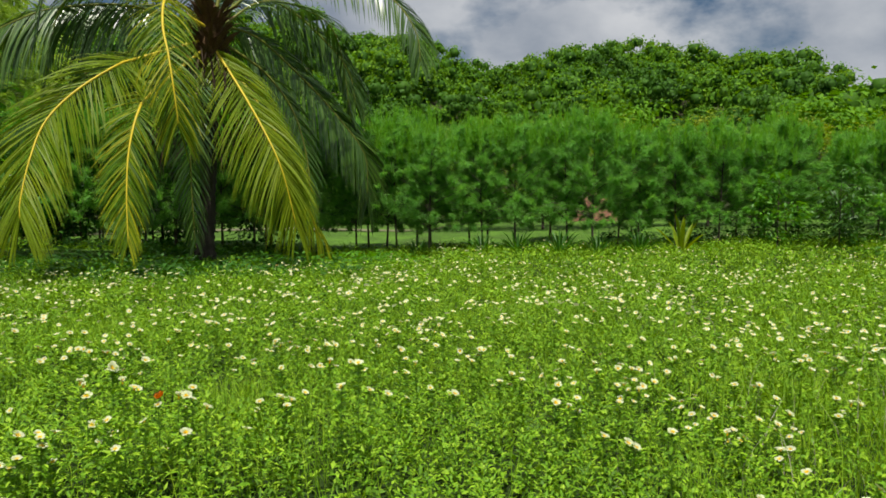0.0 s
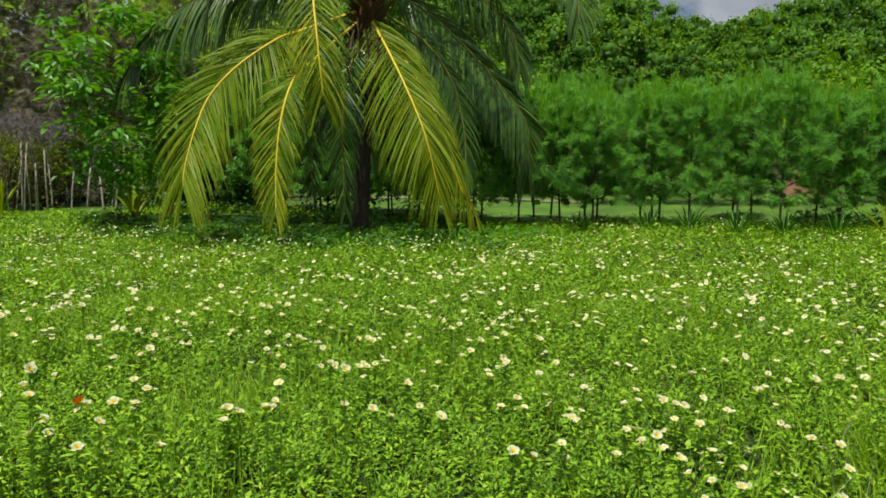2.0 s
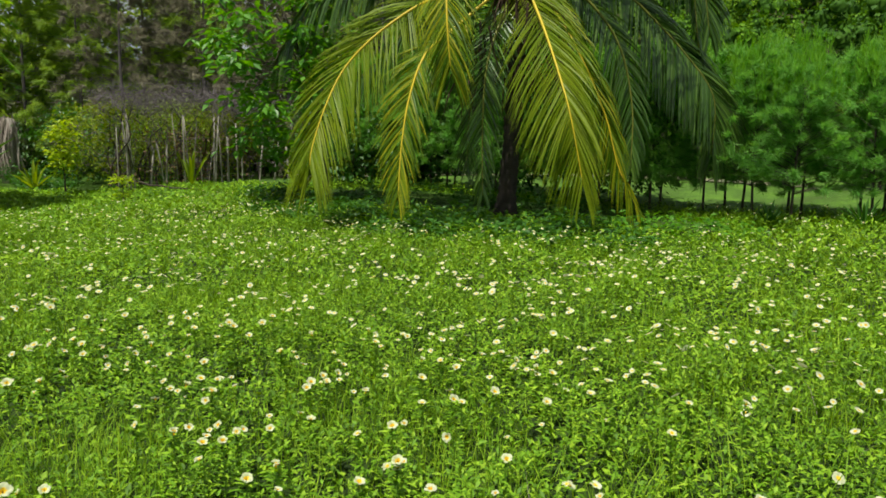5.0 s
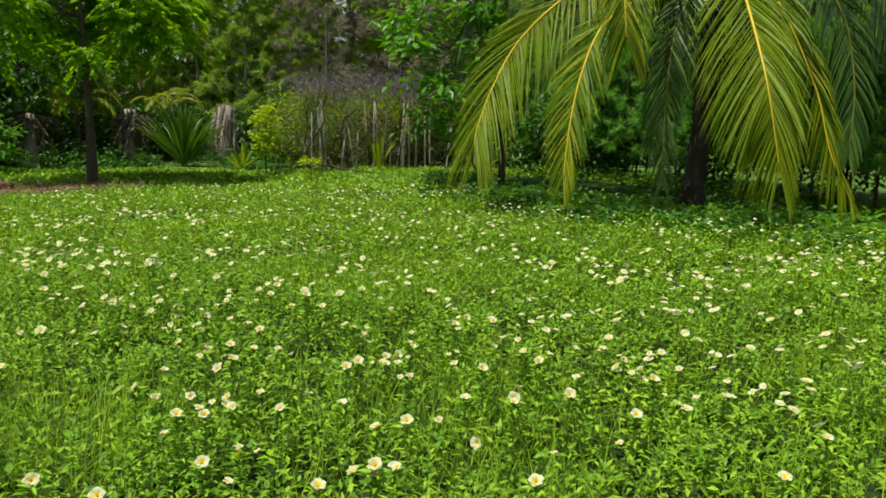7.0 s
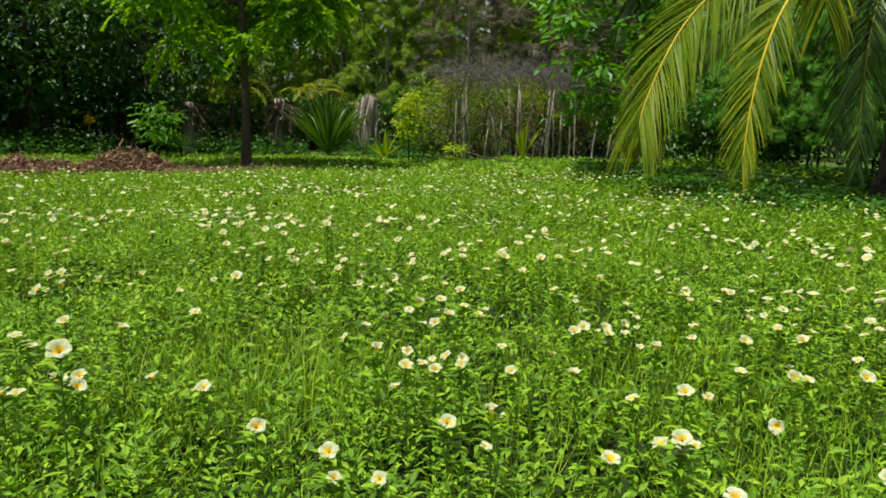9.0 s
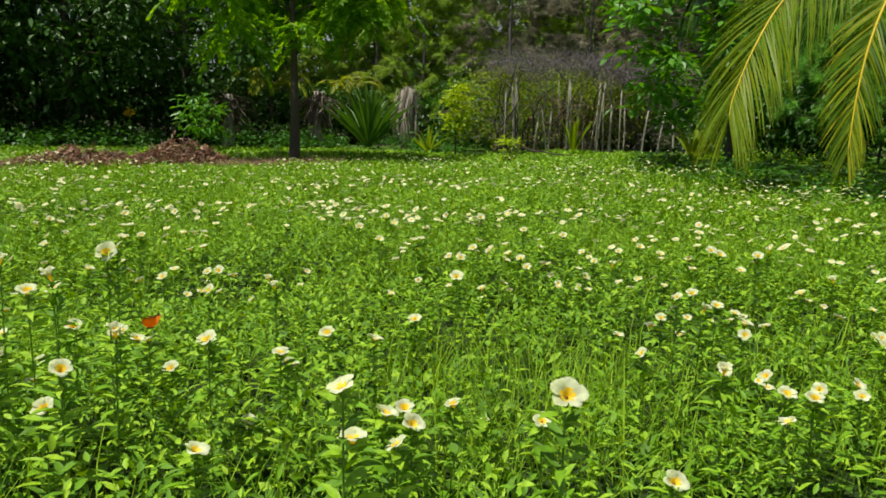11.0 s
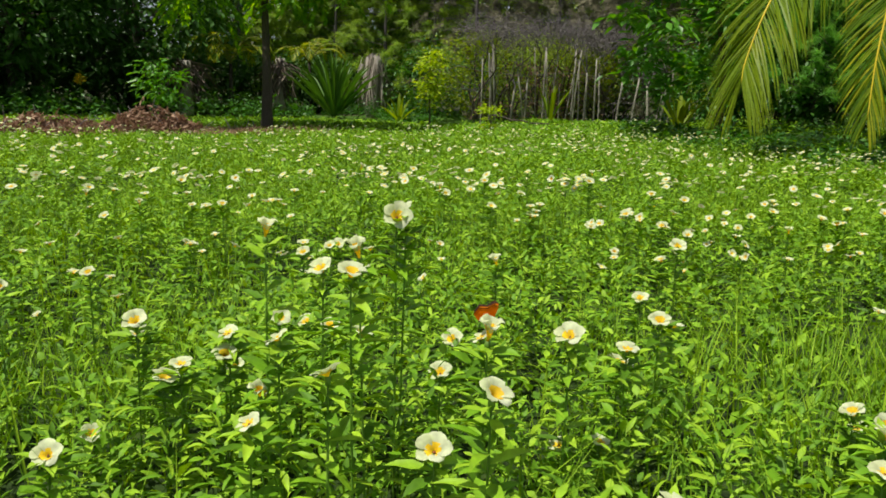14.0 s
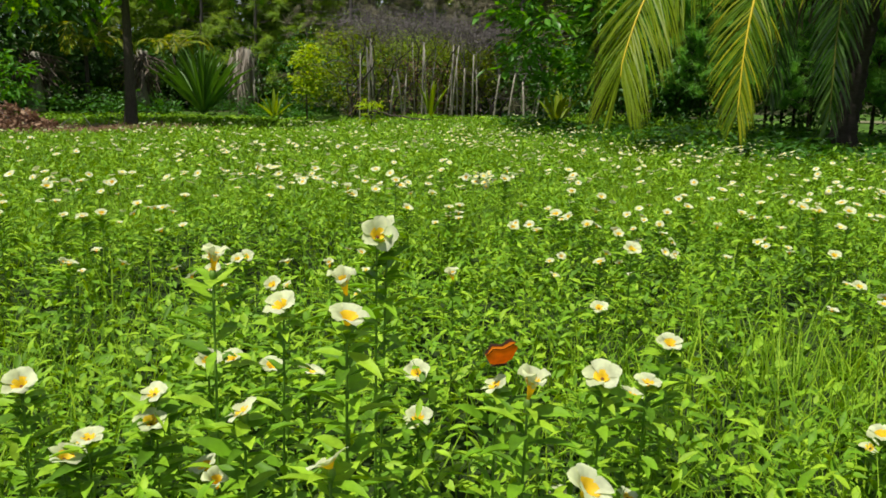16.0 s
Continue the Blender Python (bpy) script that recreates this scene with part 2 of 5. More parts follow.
def add_shaded_soil(m):
    """Soil and old stalks under the meadow herbs, darkened as painted shade, lawn beyond them."""
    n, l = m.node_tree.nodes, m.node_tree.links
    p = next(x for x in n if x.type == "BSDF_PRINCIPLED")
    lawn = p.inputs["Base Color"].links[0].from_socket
    # near-black green: the shade in the gaps between plants is in this colour
    shaded_soil = ramp(n, [(0.35, (0.012, 0.024, 0.004)), (0.55, (0.024, 0.05, 0.006)), (0.7, (0.045, 0.075, 0.010))])
    l.new(noise_tex(n, l, 14.0, 5).outputs["Fac"], shaded_soil.inputs["Fac"])
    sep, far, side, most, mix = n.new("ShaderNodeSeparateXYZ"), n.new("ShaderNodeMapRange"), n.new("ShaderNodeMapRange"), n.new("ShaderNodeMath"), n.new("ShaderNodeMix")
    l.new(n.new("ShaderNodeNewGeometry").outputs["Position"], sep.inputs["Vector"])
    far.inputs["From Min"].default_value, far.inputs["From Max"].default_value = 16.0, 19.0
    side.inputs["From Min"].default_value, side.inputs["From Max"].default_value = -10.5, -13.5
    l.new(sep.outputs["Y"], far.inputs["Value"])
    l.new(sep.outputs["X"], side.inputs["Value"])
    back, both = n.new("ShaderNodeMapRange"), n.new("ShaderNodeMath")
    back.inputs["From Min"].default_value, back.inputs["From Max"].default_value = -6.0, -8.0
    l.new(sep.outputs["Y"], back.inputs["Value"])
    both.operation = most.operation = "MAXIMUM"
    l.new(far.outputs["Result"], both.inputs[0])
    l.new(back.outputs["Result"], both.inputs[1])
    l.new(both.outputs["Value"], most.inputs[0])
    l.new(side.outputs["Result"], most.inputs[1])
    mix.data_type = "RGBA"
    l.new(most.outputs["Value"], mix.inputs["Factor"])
    l.new(shaded_soil.outputs["Color"], mix.inputs["A"])
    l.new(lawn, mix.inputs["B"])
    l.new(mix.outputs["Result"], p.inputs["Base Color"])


add_shaded_soil(M_GROUND)
M_SAND = rough_material("sandy_path", [(0.3, (0.12, 0.13, 0.06)), (0.7, (0.22, 0.21, 0.13))], 2, 0.95, 0.3, 25)
M_EARTH = rough_material("red_earth", [(0.3, (0.20, 0.10, 0.06)), (0.7, (0.38, 0.20, 0.13))], 2, 0.95, 0.5, 14)
M_WING = leaf_material("orange_wing", (0.66, 0.15, 0.008), (0.80, 0.22, 0.01), (0.88, 0.32, 0.02), 0.4, 0.6, 30, 0.3, spec=0.15)
M_WINGDARK = rough_material("dark_wing_mark", [(0.3, (0.03, 0.012, 0.006)), (0.7, (0.07, 0.03, 0.012))], 40, 0.7, 0.1, 200)


# ---------------------------------------------------------------- mesh tools
def mesh_np(name, V, F, smooth=False):
    V, F = np.asarray(V, np.float32), np.asarray(F, np.int32)
    me = bpy.data.meshes.new(name)
    me.vertices.add(len(V))
    me.vertices.foreach_set("co", V.ravel())
    me.loops.add(F.size)
    me.loops.foreach_set("vertex_index", F.ravel())
    me.polygons.add(len(F))
    me.polygons.foreach_set("loop_start", np.arange(0, F.size, F.shape[1], dtype=np.int32))
    if smooth:
        me.polygons.foreach_set("use_smooth", np.ones(len(F), bool))
    me.update(calc_edges=True)
    return me


def part(name, geo, material, parent=None, label="", smooth=False):
    """One mesh object from (vertices, faces), under a thing or a part."""
    me = mesh_np(name, geo[0], geo[1], smooth)
    me.materials.append(material)
    ob = new(name, me)
    ob.parent = parent
    return tagged(ob, label) if label else ob


def thing(name, at, label, category, group="", kind=""):
    ob = new(name)
    ob.empty_display_size = 0.2
    ob.location = at
    return tagged(ob, label, category, group, kind)


def joined(pieces):
    V, F, k = [], [], 0
    for v, f in pieces:
        V.append(np.asarray(v, float)), F.append(np.asarray(f) + k)
        k += len(v)
    return np.concatenate(V), np.concatenate(F)


def moved(geo, d):
    return np.asarray(geo[0]) + np.asarray(d), geo[1]


# leaf shapes: x across (width 1), y along (length 1), z up
LEAF = (np.array([(0, 0, 0), (0, 0.5, 0), (0, 1, -0.12), (-0.5, 0.45, 0.07), (0.5, 0.45, 0.07)]), np.array([(0, 4, 1), (1, 4, 2), (0, 1, 3), (1, 2, 3)]))
LANCE = (np.array([(0, 0, 0), (0, 0.3, -0.01), (0, 0.6, 0.0), (0, 1, -0.1), (-0.34, 0.22, 0.04), (-0.5, 0.45, 0.07), (-0.32, 0.75, 0.03), (0.34, 0.22, 0.04), (0.5, 0.45, 0.07), (0.32, 0.75, 0.03)]),
         np.array([(0, 7, 1), (7, 8, 1), (1, 8, 2), (8, 9, 2), (2, 9, 3), (0, 1, 4), (4, 1, 5), (1, 2, 5), (5, 2, 6), (2, 3, 6)]))
DIAMOND = (np.array([(0, 0, 0), (0.5, 0.5, 0.05), (0, 1, -0.1), (-0.5, 0.5, 0.05)]), np.array([(0, 1, 2), (0, 2, 3)]))
SPIKE = (np.array([(-0.5, 0, 0), (0.5, 0, 0), (0, 1, 0)]), np.array([(0, 1, 2)]))
BLADE = (np.array([(-0.5, 0, 0), (0.5, 0, 0), (0.4, 0.55, 0.03), (-0.4, 0.55, 0.03), (0, 1, -0.14)]), np.array([(0, 1, 2), (0, 2, 3), (3, 2, 4)]))
SWORD = (np.array([(-0.35, 0, 0), (0.35, 0, 0), (-0.5, 0.4, 0.02), (0, 0.4, -0.02), (0.5, 0.4, 0.02), (-0.4, 0.75, 0.0), (0, 0.75, -0.035), (0.4, 0.75, 0.0), (0, 1, -0.09)]),
         np.array([(0, 1, 3), (0, 3, 2), (1, 4, 3), (2, 3, 6), (2, 6, 5), (3, 4, 7), (3, 7, 6), (5, 6, 8), (6, 7, 8)]))


def basis(az, el, roll):
    ca, sa, ce, se, cr, sr = np.cos(az), np.sin(az), np.cos(el), np.sin(el), np.cos(roll), np.sin(roll)
    fwd = np.stack([ce * sa, ce * ca, se], -1)
    r0 = np.stack([ca, -sa, 0 * ca], -1)
    u0 = np.cross(r0, fwd)
    return r0 * cr[:, None] + u0 * sr[:, None], fwd, u0 * cr[:, None] - r0 * sr[:, None]


def strewn(shape, pos, az, el, roll, length, width):
    """Many copies of a small shape, each at its own place, turn and size, as one (vertices, faces)."""
    tv, tf = shape
    n = len(pos)
    r, f, u = basis(az, el, roll)
    length, width = np.broadcast_to(length, n)[:, None], np.broadcast_to(width, n)[:, None]
    V = pos[:, None, :] + tv[None, :, 0:1] * (r * width)[:, None] + tv[None, :, 1:2] * (f * length)[:, None] + tv[None, :, 2:3] * (u * length)[:, None]
    F = tf[None] + (np.arange(n) * len(tv))[:, None, None]
    return V.reshape(-1, 3), F.reshape(-1, tf.shape[1])


def tube(points, radii, sides=6):
    """A round bar along points, as triangles, closed at its end."""
    P = np.asarray(points, float)
    R = np.broadcast_to(np.asarray(radii, float), len(P))
    T = np.gradient(P, axis=0)
    T /= np.linalg.norm(T, axis=1)[:, None] + 1e-9
    ref = np.array([1.0, 0, 0]) if abs(T[0][0]) < 0.8 else np.array([0, 1.0, 0])
    A = np.cross(T, ref)
    A /= np.linalg.norm(A, axis=1)[:, None] + 1e-9
    B = np.cross(T, A)
    a = np.linspace(0, 2 * np.pi, sides, endpoint=False)
    V = (P[:, None] + R[:, None, None] * (np.cos(a)[None, :, None] * A[:, None] + np.sin(a)[None, :, None] * B[:, None])).reshape(-1, 3)
    F = []
    for i in range(len(P) - 1):
        for j in range(sides):
            p, q = i * sides + j, i * sides + (j + 1) % sides
            F += [(p, q, q + sides), (p, q + sides, p + sides)]
    e = (len(P) - 1) * sides
    F += [(e, e + j, e + j + 1) for j in range(1, sides - 1)]
    return V, np.array(F)


def bent(points, n):
    """n points on the smooth line (Bezier) led by control points."""
    P = np.asarray(points, float)
    t = np.linspace(0, 1, n)[:, None]
    k = len(P) - 1
    return sum(math.comb(k, i) * (1 - t) ** (k - i) * t ** i * P[i] for i in range(k + 1))


def smooth_noise(x, y, seed, size):
    """A soft random field between -1 and 1."""
    rs = np.random.RandomState(seed)
    out = np.zeros_like(x, dtype=float)
    for k in range(10):
        a, f, p = rs.uniform(0, 2 * np.pi), rs.uniform(0.6, 1.8) / size, rs.uniform(0, 2 * np.pi)
        out += np.sin((x * np.cos(a) + y * np.sin(a)) * f * 2 * np.pi + p)
    return np.clip(out / 4.0, -1, 1)


# ---------------------------------------------------------------- ground and hill
def ridge_angle(az):
    return np.interp(np.degrees(az), [-180, -100, -70, -45, -25, -10, 3, 13, 22, 27, 32, 60, 100, 180], [2, 2, 4, 7, 11, 11.2, 8.4, 9.4, 8.2, 6.4, 4.8, 3.5, 2, 2])


def ground_z(x, y):
    x, y = np.asarray(x, float), np.asarray(y, float)
    r, az = np.hypot(x, y), np.arctan2(x, y)
    s = np.clip((r - 46) / 66, 0, 1)
    s = s * s * (3 - 2 * s)
    h = s * (112 * np.tan(np.radians(ridge_angle(az))) - 1.5) * np.clip(1 - (r - 130) / 300, 0.15, 1)
    # the meadow climbs a little towards the fence and the row of trees
    up = np.clip((y - np.interp(x, [-11, -8], [13.3, 12.5])) / np.interp(x, [-11, -8], [2.2, 4.5]), 0, 1)
    climb = up * up * (3 - 2 * up) * np.interp(x, [-19, -15, -9, -6, -2.5, -1, 1, 4, 8, 14], [0.0, 0.19, 0.19, 0.10, 0.03, 0.04, 0.13, 0.19, 0.30, 0.34])
    climb += 0.32 * np.clip((y - 18.5) / 7, 0, 1) * np.clip((x + 14) / 6, 0, 1)
    return h + climb + 0.035 * smooth_noise(x, y, 3, 5.0) + 0.015 * smooth_noise(x, y, 4, 1.3)


gx = np.concatenate([-np.geomspace(150, 900, 10)[::-1], np.linspace(-146, -31, 42), np.arange(-30, 16, 0.5), np.linspace(16.5, 146, 46), np.geomspace(150, 900, 10)])
gy = np.concatenate([-np.geomspace(4, 900, 26)[::-1], np.arange(-3.5, 30, 0.5), np.linspace(30.5, 146, 44), np.geomspace(150, 900, 10)])
GX, GY = np.meshgrid(gx, gy)
GV = np.stack([GX, GY, ground_z(GX, GY)], -1).reshape(-1, 3)
w = len(gx)
i0 = (np.arange(len(gy) - 1)[:, None] * w + np.arange(w - 1)[None]).ravel()
# litter toned dark: shade under the trees is put into the floor colour
M_LITTER_SHADED = rough_material("leaf_litter", [(0.3, (0.03, 0.028, 0.012)), (0.6, (0.05, 0.055, 0.02)), (0.8, (0.08, 0.075, 0.03))], 0.6, 0.95, 0.5, 4)
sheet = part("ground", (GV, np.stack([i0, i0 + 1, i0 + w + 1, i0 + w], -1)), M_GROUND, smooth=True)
sheet.data.materials.append(M_LITTER_SHADED)
far_off = np.hypot(GV[i0, 0], GV[i0, 1])
sheet.data.polygons.foreach_set("material_index", ((far_off > 47) | ((GV[i0, 0] < -23) & (GV[i0, 1] > -6))).astype(np.int32))
tagged(sheet, "uneven green grassy ground running up a hill", "ground", kind="structure")

# sandy track beyond the lawn
py = np.linspace(-30, -1, 60)
pc = 25.5 + 0.8 * np.sin(py * 0.12) - np.clip((-6 - py) / 10, 0, 1) * 4.0
PV = np.concatenate([np.stack([py, pc - 0.35 + 0.1 * np.sin(py * 2.1), ground_z(py, pc - 0.35) + 0.03], -1), np.stack([py, pc + 0.35 + 0.1 * np.sin(py * 1.7), ground_z(py, pc + 0.35) + 0.03], -1)])
pi = np.arange(59)
tagged(part("road", (PV, np.stack([pi, pi + 1, pi + 61, pi + 60], -1)), M_SAND), "pale sandy track behind the row of trees", "track", kind="structure")


# ---------------------------------------------------------------- woods on the hill
def core_shape(n=6, rings=3):
    """A low rounded lump, radius 1, to be roughened."""
    V, F = [(0, 0, 1.0)], [(0, 1 + k, 1 + (k + 1) % n) for k in range(n)]
    for r in range(1, rings + 1):
        p = r * 2.3 / rings
        V += [(math.sin(p) * math.sin(a + 0.4 * r), math.sin(p) * math.cos(a + 0.4 * r), math.cos(p)) for a in np.linspace(0, 2 * math.pi, n, endpoint=False)]
    for r in range(rings - 1):
        for k in range(n):
            p, q = 1 + r * n + k, 1 + r * n + (k + 1) % n
            F += [(p, p + n, q + n), (p, q + n, q)]
    return np.array(V), np.array(F)


SHADE_CORE = core_shape()


def woods():
    """Crowns on the slope, sorted into dark, middle and light kinds of tree, with dark cores for inner shade."""
    rs = np.random.RandomState(11)
    out = [[], [], []]
    for k in range(4600):
        az = rs.uniform(radians(-66), radians(43))
        r = math.sqrt(rs.uniform(34 ** 2, 116 ** 2))
        x, y = r * math.sin(az), r * math.cos(az)
        if rs.rand() > (0.20 if r > 64 and az > radians(-30) else 0.028) or (x > -14 and y < 31):
            continue
        size = rs.choice([1.6, 2.3, 3.0, 3.8], p=[0.2, 0.35, 0.30, 0.15]) * rs.uniform(0.85, 1.15) * (1.0 if r > 48 else 0.8)
        z = float(ground_z(x, y)) + size * rs.uniform(0.45, 1.0)
        blobs = 11 + int(size * 2.2)
        bu, ba = rs.uniform(-0.55, 1, blobs), np.arange(blobs) * 2.4 + rs.uniform(0, 6)
        bq = np.sqrt(1 - np.clip(bu, 0, 1) ** 2) * 0.80
        bc = np.stack([x + size * bq * np.sin(ba), y + size * bq * np.cos(ba), z + size * bu * rs.uniform(0.6, 0.85)], -1)
        kind = rs.choice([0, 1, 1, 2]) if r < 100 else rs.choice([1, 2])
        rad = size * rs.uniform(0.22, 0.38, blobs)
        # dark filler lump in each leaf ball, standing in for shade inside the crown
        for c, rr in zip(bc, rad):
            out[0].append((SHADE_CORE[0] * rr * rs.uniform(0.45, 0.72, (len(SHADE_CORE[0]), 1)) * (1, 1, 0.85) + c, SHADE_CORE[1]))
        per = 36
        m = blobs * per
        br = np.repeat(rad, per)
        u, a = rs.uniform(-0.35, 1, m), rs.uniform(0, 2 * np.pi, m)
        q = np.sqrt(np.clip(1 - u * u, 0, 1)) * br * np.minimum(rs.normal(0.88, 0.13, m), 1.05)
        pos = np.repeat(bc, per, 0) + np.stack([q * np.sin(a), q * np.cos(a), u * br * rs.normal(0.78, 0.13, m)], -1)
        out[kind].append(strewn(DIAMOND, pos, a + rs.normal(0, 0.5, m), np.arcsin(u) - np.pi / 2 + rs.normal(0.25, 0.45, m), rs.normal(0, 0.45, m), np.minimum(br, 0.9) * rs.uniform(0.32, 0.58, m), np.minimum(br, 0.9) * rs.uniform(0.24, 0.42, m)))
    return [joined(o) for o in out]


# the dark mesh also holds the shade cores of all crowns
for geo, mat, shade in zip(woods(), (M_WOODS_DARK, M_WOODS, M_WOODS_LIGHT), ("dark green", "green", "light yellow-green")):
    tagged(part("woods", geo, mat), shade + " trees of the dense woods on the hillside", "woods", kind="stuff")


# ---------------------------------------------------------------- coconut palm
PALM = np.array([-4.82, 15.05, 0.0])


def strung(points, n):
    """n points on a smooth line through all the points (Catmull-Rom)."""
    P = np.asarray(points, float)
    P = np.concatenate([2 * P[:1] - P[1:2], P, 2 * P[-1:] - P[-2:-1]])
    t = np.linspace(0, len(P) - 3 - 1e-6, n)
    i, f = t.astype(int), (t % 1)[:, None]
    a, b, c, d = P[i], P[i + 1], P[i + 2], P[i + 3]
    return 0.5 * (2 * b + (c - a) * f + (2 * a - 5 * b + 4 * c - d) * f ** 2 + (3 * b - a - 3 * c + d) * f ** 3)


def frond_geometry(ctrl, leaflet, pairs, hang, seed, twist=0.0, ragged=0.1, faces=None, wide=0.034, fall=0.25, fold=(1.0, 1.0)):
    """Rachis and leaflets of one feather leaf along control points. hang: how far the leaflets droop from square (0) to straight down (1)."""
    rs = np.random.RandomState(seed)
    C = np.asarray(ctrl, float) if len(ctrl) == 40 else bent(ctrl, 40)
    rach = tube(C, np.linspace(0.034, 0.007, 40), 6)
    t = np.repeat(0.13 + 0.865 * np.linspace(0, 1, pairs) ** 0.93, 2) + rs.normal(0, 0.002, pairs * 2)
    side = np.tile([1.0, -1.0], pairs)
    idx = np.clip(t * 39, 0, 38.999)
    i, fr = idx.astype(int), (idx % 1)[:, None]
    base = C[i] * (1 - fr) + C[np.minimum(i + 1, 39)] * fr
    T = np.gradient(C, axis=0)
    T /= np.linalg.norm(T, axis=1)[:, None]
    T = T[i]
    up = np.array([0, 0, 1.0])
    # the face of the leaf looks up and, where the leaf hangs, away from the trunk
    out = C[-1] - C[0]
    out[2] = 0
    out /= np.linalg.norm(out) + 1e-6
    face = up[None] - T * (T @ up)[:, None]
    if faces:
        face = np.tile(np.array(faces, float), (len(t), 1))
    face = face + (not faces) * out[None] * np.clip(1.2 - np.linalg.norm(face, axis=1), 0, 1)[:, None]
    face -= T * np.sum(face * T, 1)[:, None]
    face /= np.linalg.norm(face, axis=1)[:, None]
    sw = np.cross(T, face)
    sw = sw * math.cos(twist) + face * math.sin(twist)
    lean = np.interp(t, [0.1, 0.45, 0.75, 0.92, 1.0], [0.42, 0.80, 1.25, 2.0, 3.4])
    # leaflets cling together in loose locks
    lock = np.sin(t * rs.uniform(38, 55) + side * 1.7 + rs.uniform(0, 6)) + 0.6 * np.sin(t * rs.uniform(90, 130) - side)
    # fold: how far the leaflets of either side are swept along the rachis
    sweep = np.where(side > 0, fold[0], fold[1])
    lean = (lean * sweep * (1 + 0.10 * lock))[:, None]
    d = sw * side[:, None] + T * lean + face * (0.10 + 0.09 * lock)[:, None] + np.array([0, 0, -fall]) + rs.normal(0, 0.075, (len(t), 3))
    d /= np.linalg.norm(d, axis=1)[:, None]
    L = leaflet * np.interp(t, [0.1, 0.25, 0.55, 0.85, 1.0], [0.60, 0.95, 1.0, 0.80, 0.50]) * rs.uniform(1 - ragged, 1.05, len(t))
    keep = rs.rand(len(t)) > ragged * 0.35
    wd = wide * rs.uniform(0.75, 1.2, len(t))
    lift = rs.normal(0.3, 0.75, len(t)) * side
    leaves = []
    for k in np.nonzero(keep)[0]:
        dd, p, rows = d[k].copy(), base[k].copy(), []
        nseg = 4
        for s in range(nseg + 1):
            u = s / nseg
            wv = np.cross(dd, face[k] + lift[k] * sw[k])
            wv /= np.linalg.norm(wv) + 1e-6
            width = wd[k] * (0.55, 1.0, 0.95, 0.6, 0.06)[s] * 0.5
            rows += [p - wv * width, p + wv * width]
            p = p + dd * L[k] / nseg
            dd = dd + np.array([0, 0, -1.0]) * hang * (0.12 + 0.6 * u)
            dd /= np.linalg.norm(dd)
        F = [(2 * s + a, 2 * s + b, 2 * s + c) for s in range(nseg) for a, b, c in ((0, 1, 3), (0, 3, 2))]
        leaves.append((np.array(rows), np.array(F)))
    return rach, leaves


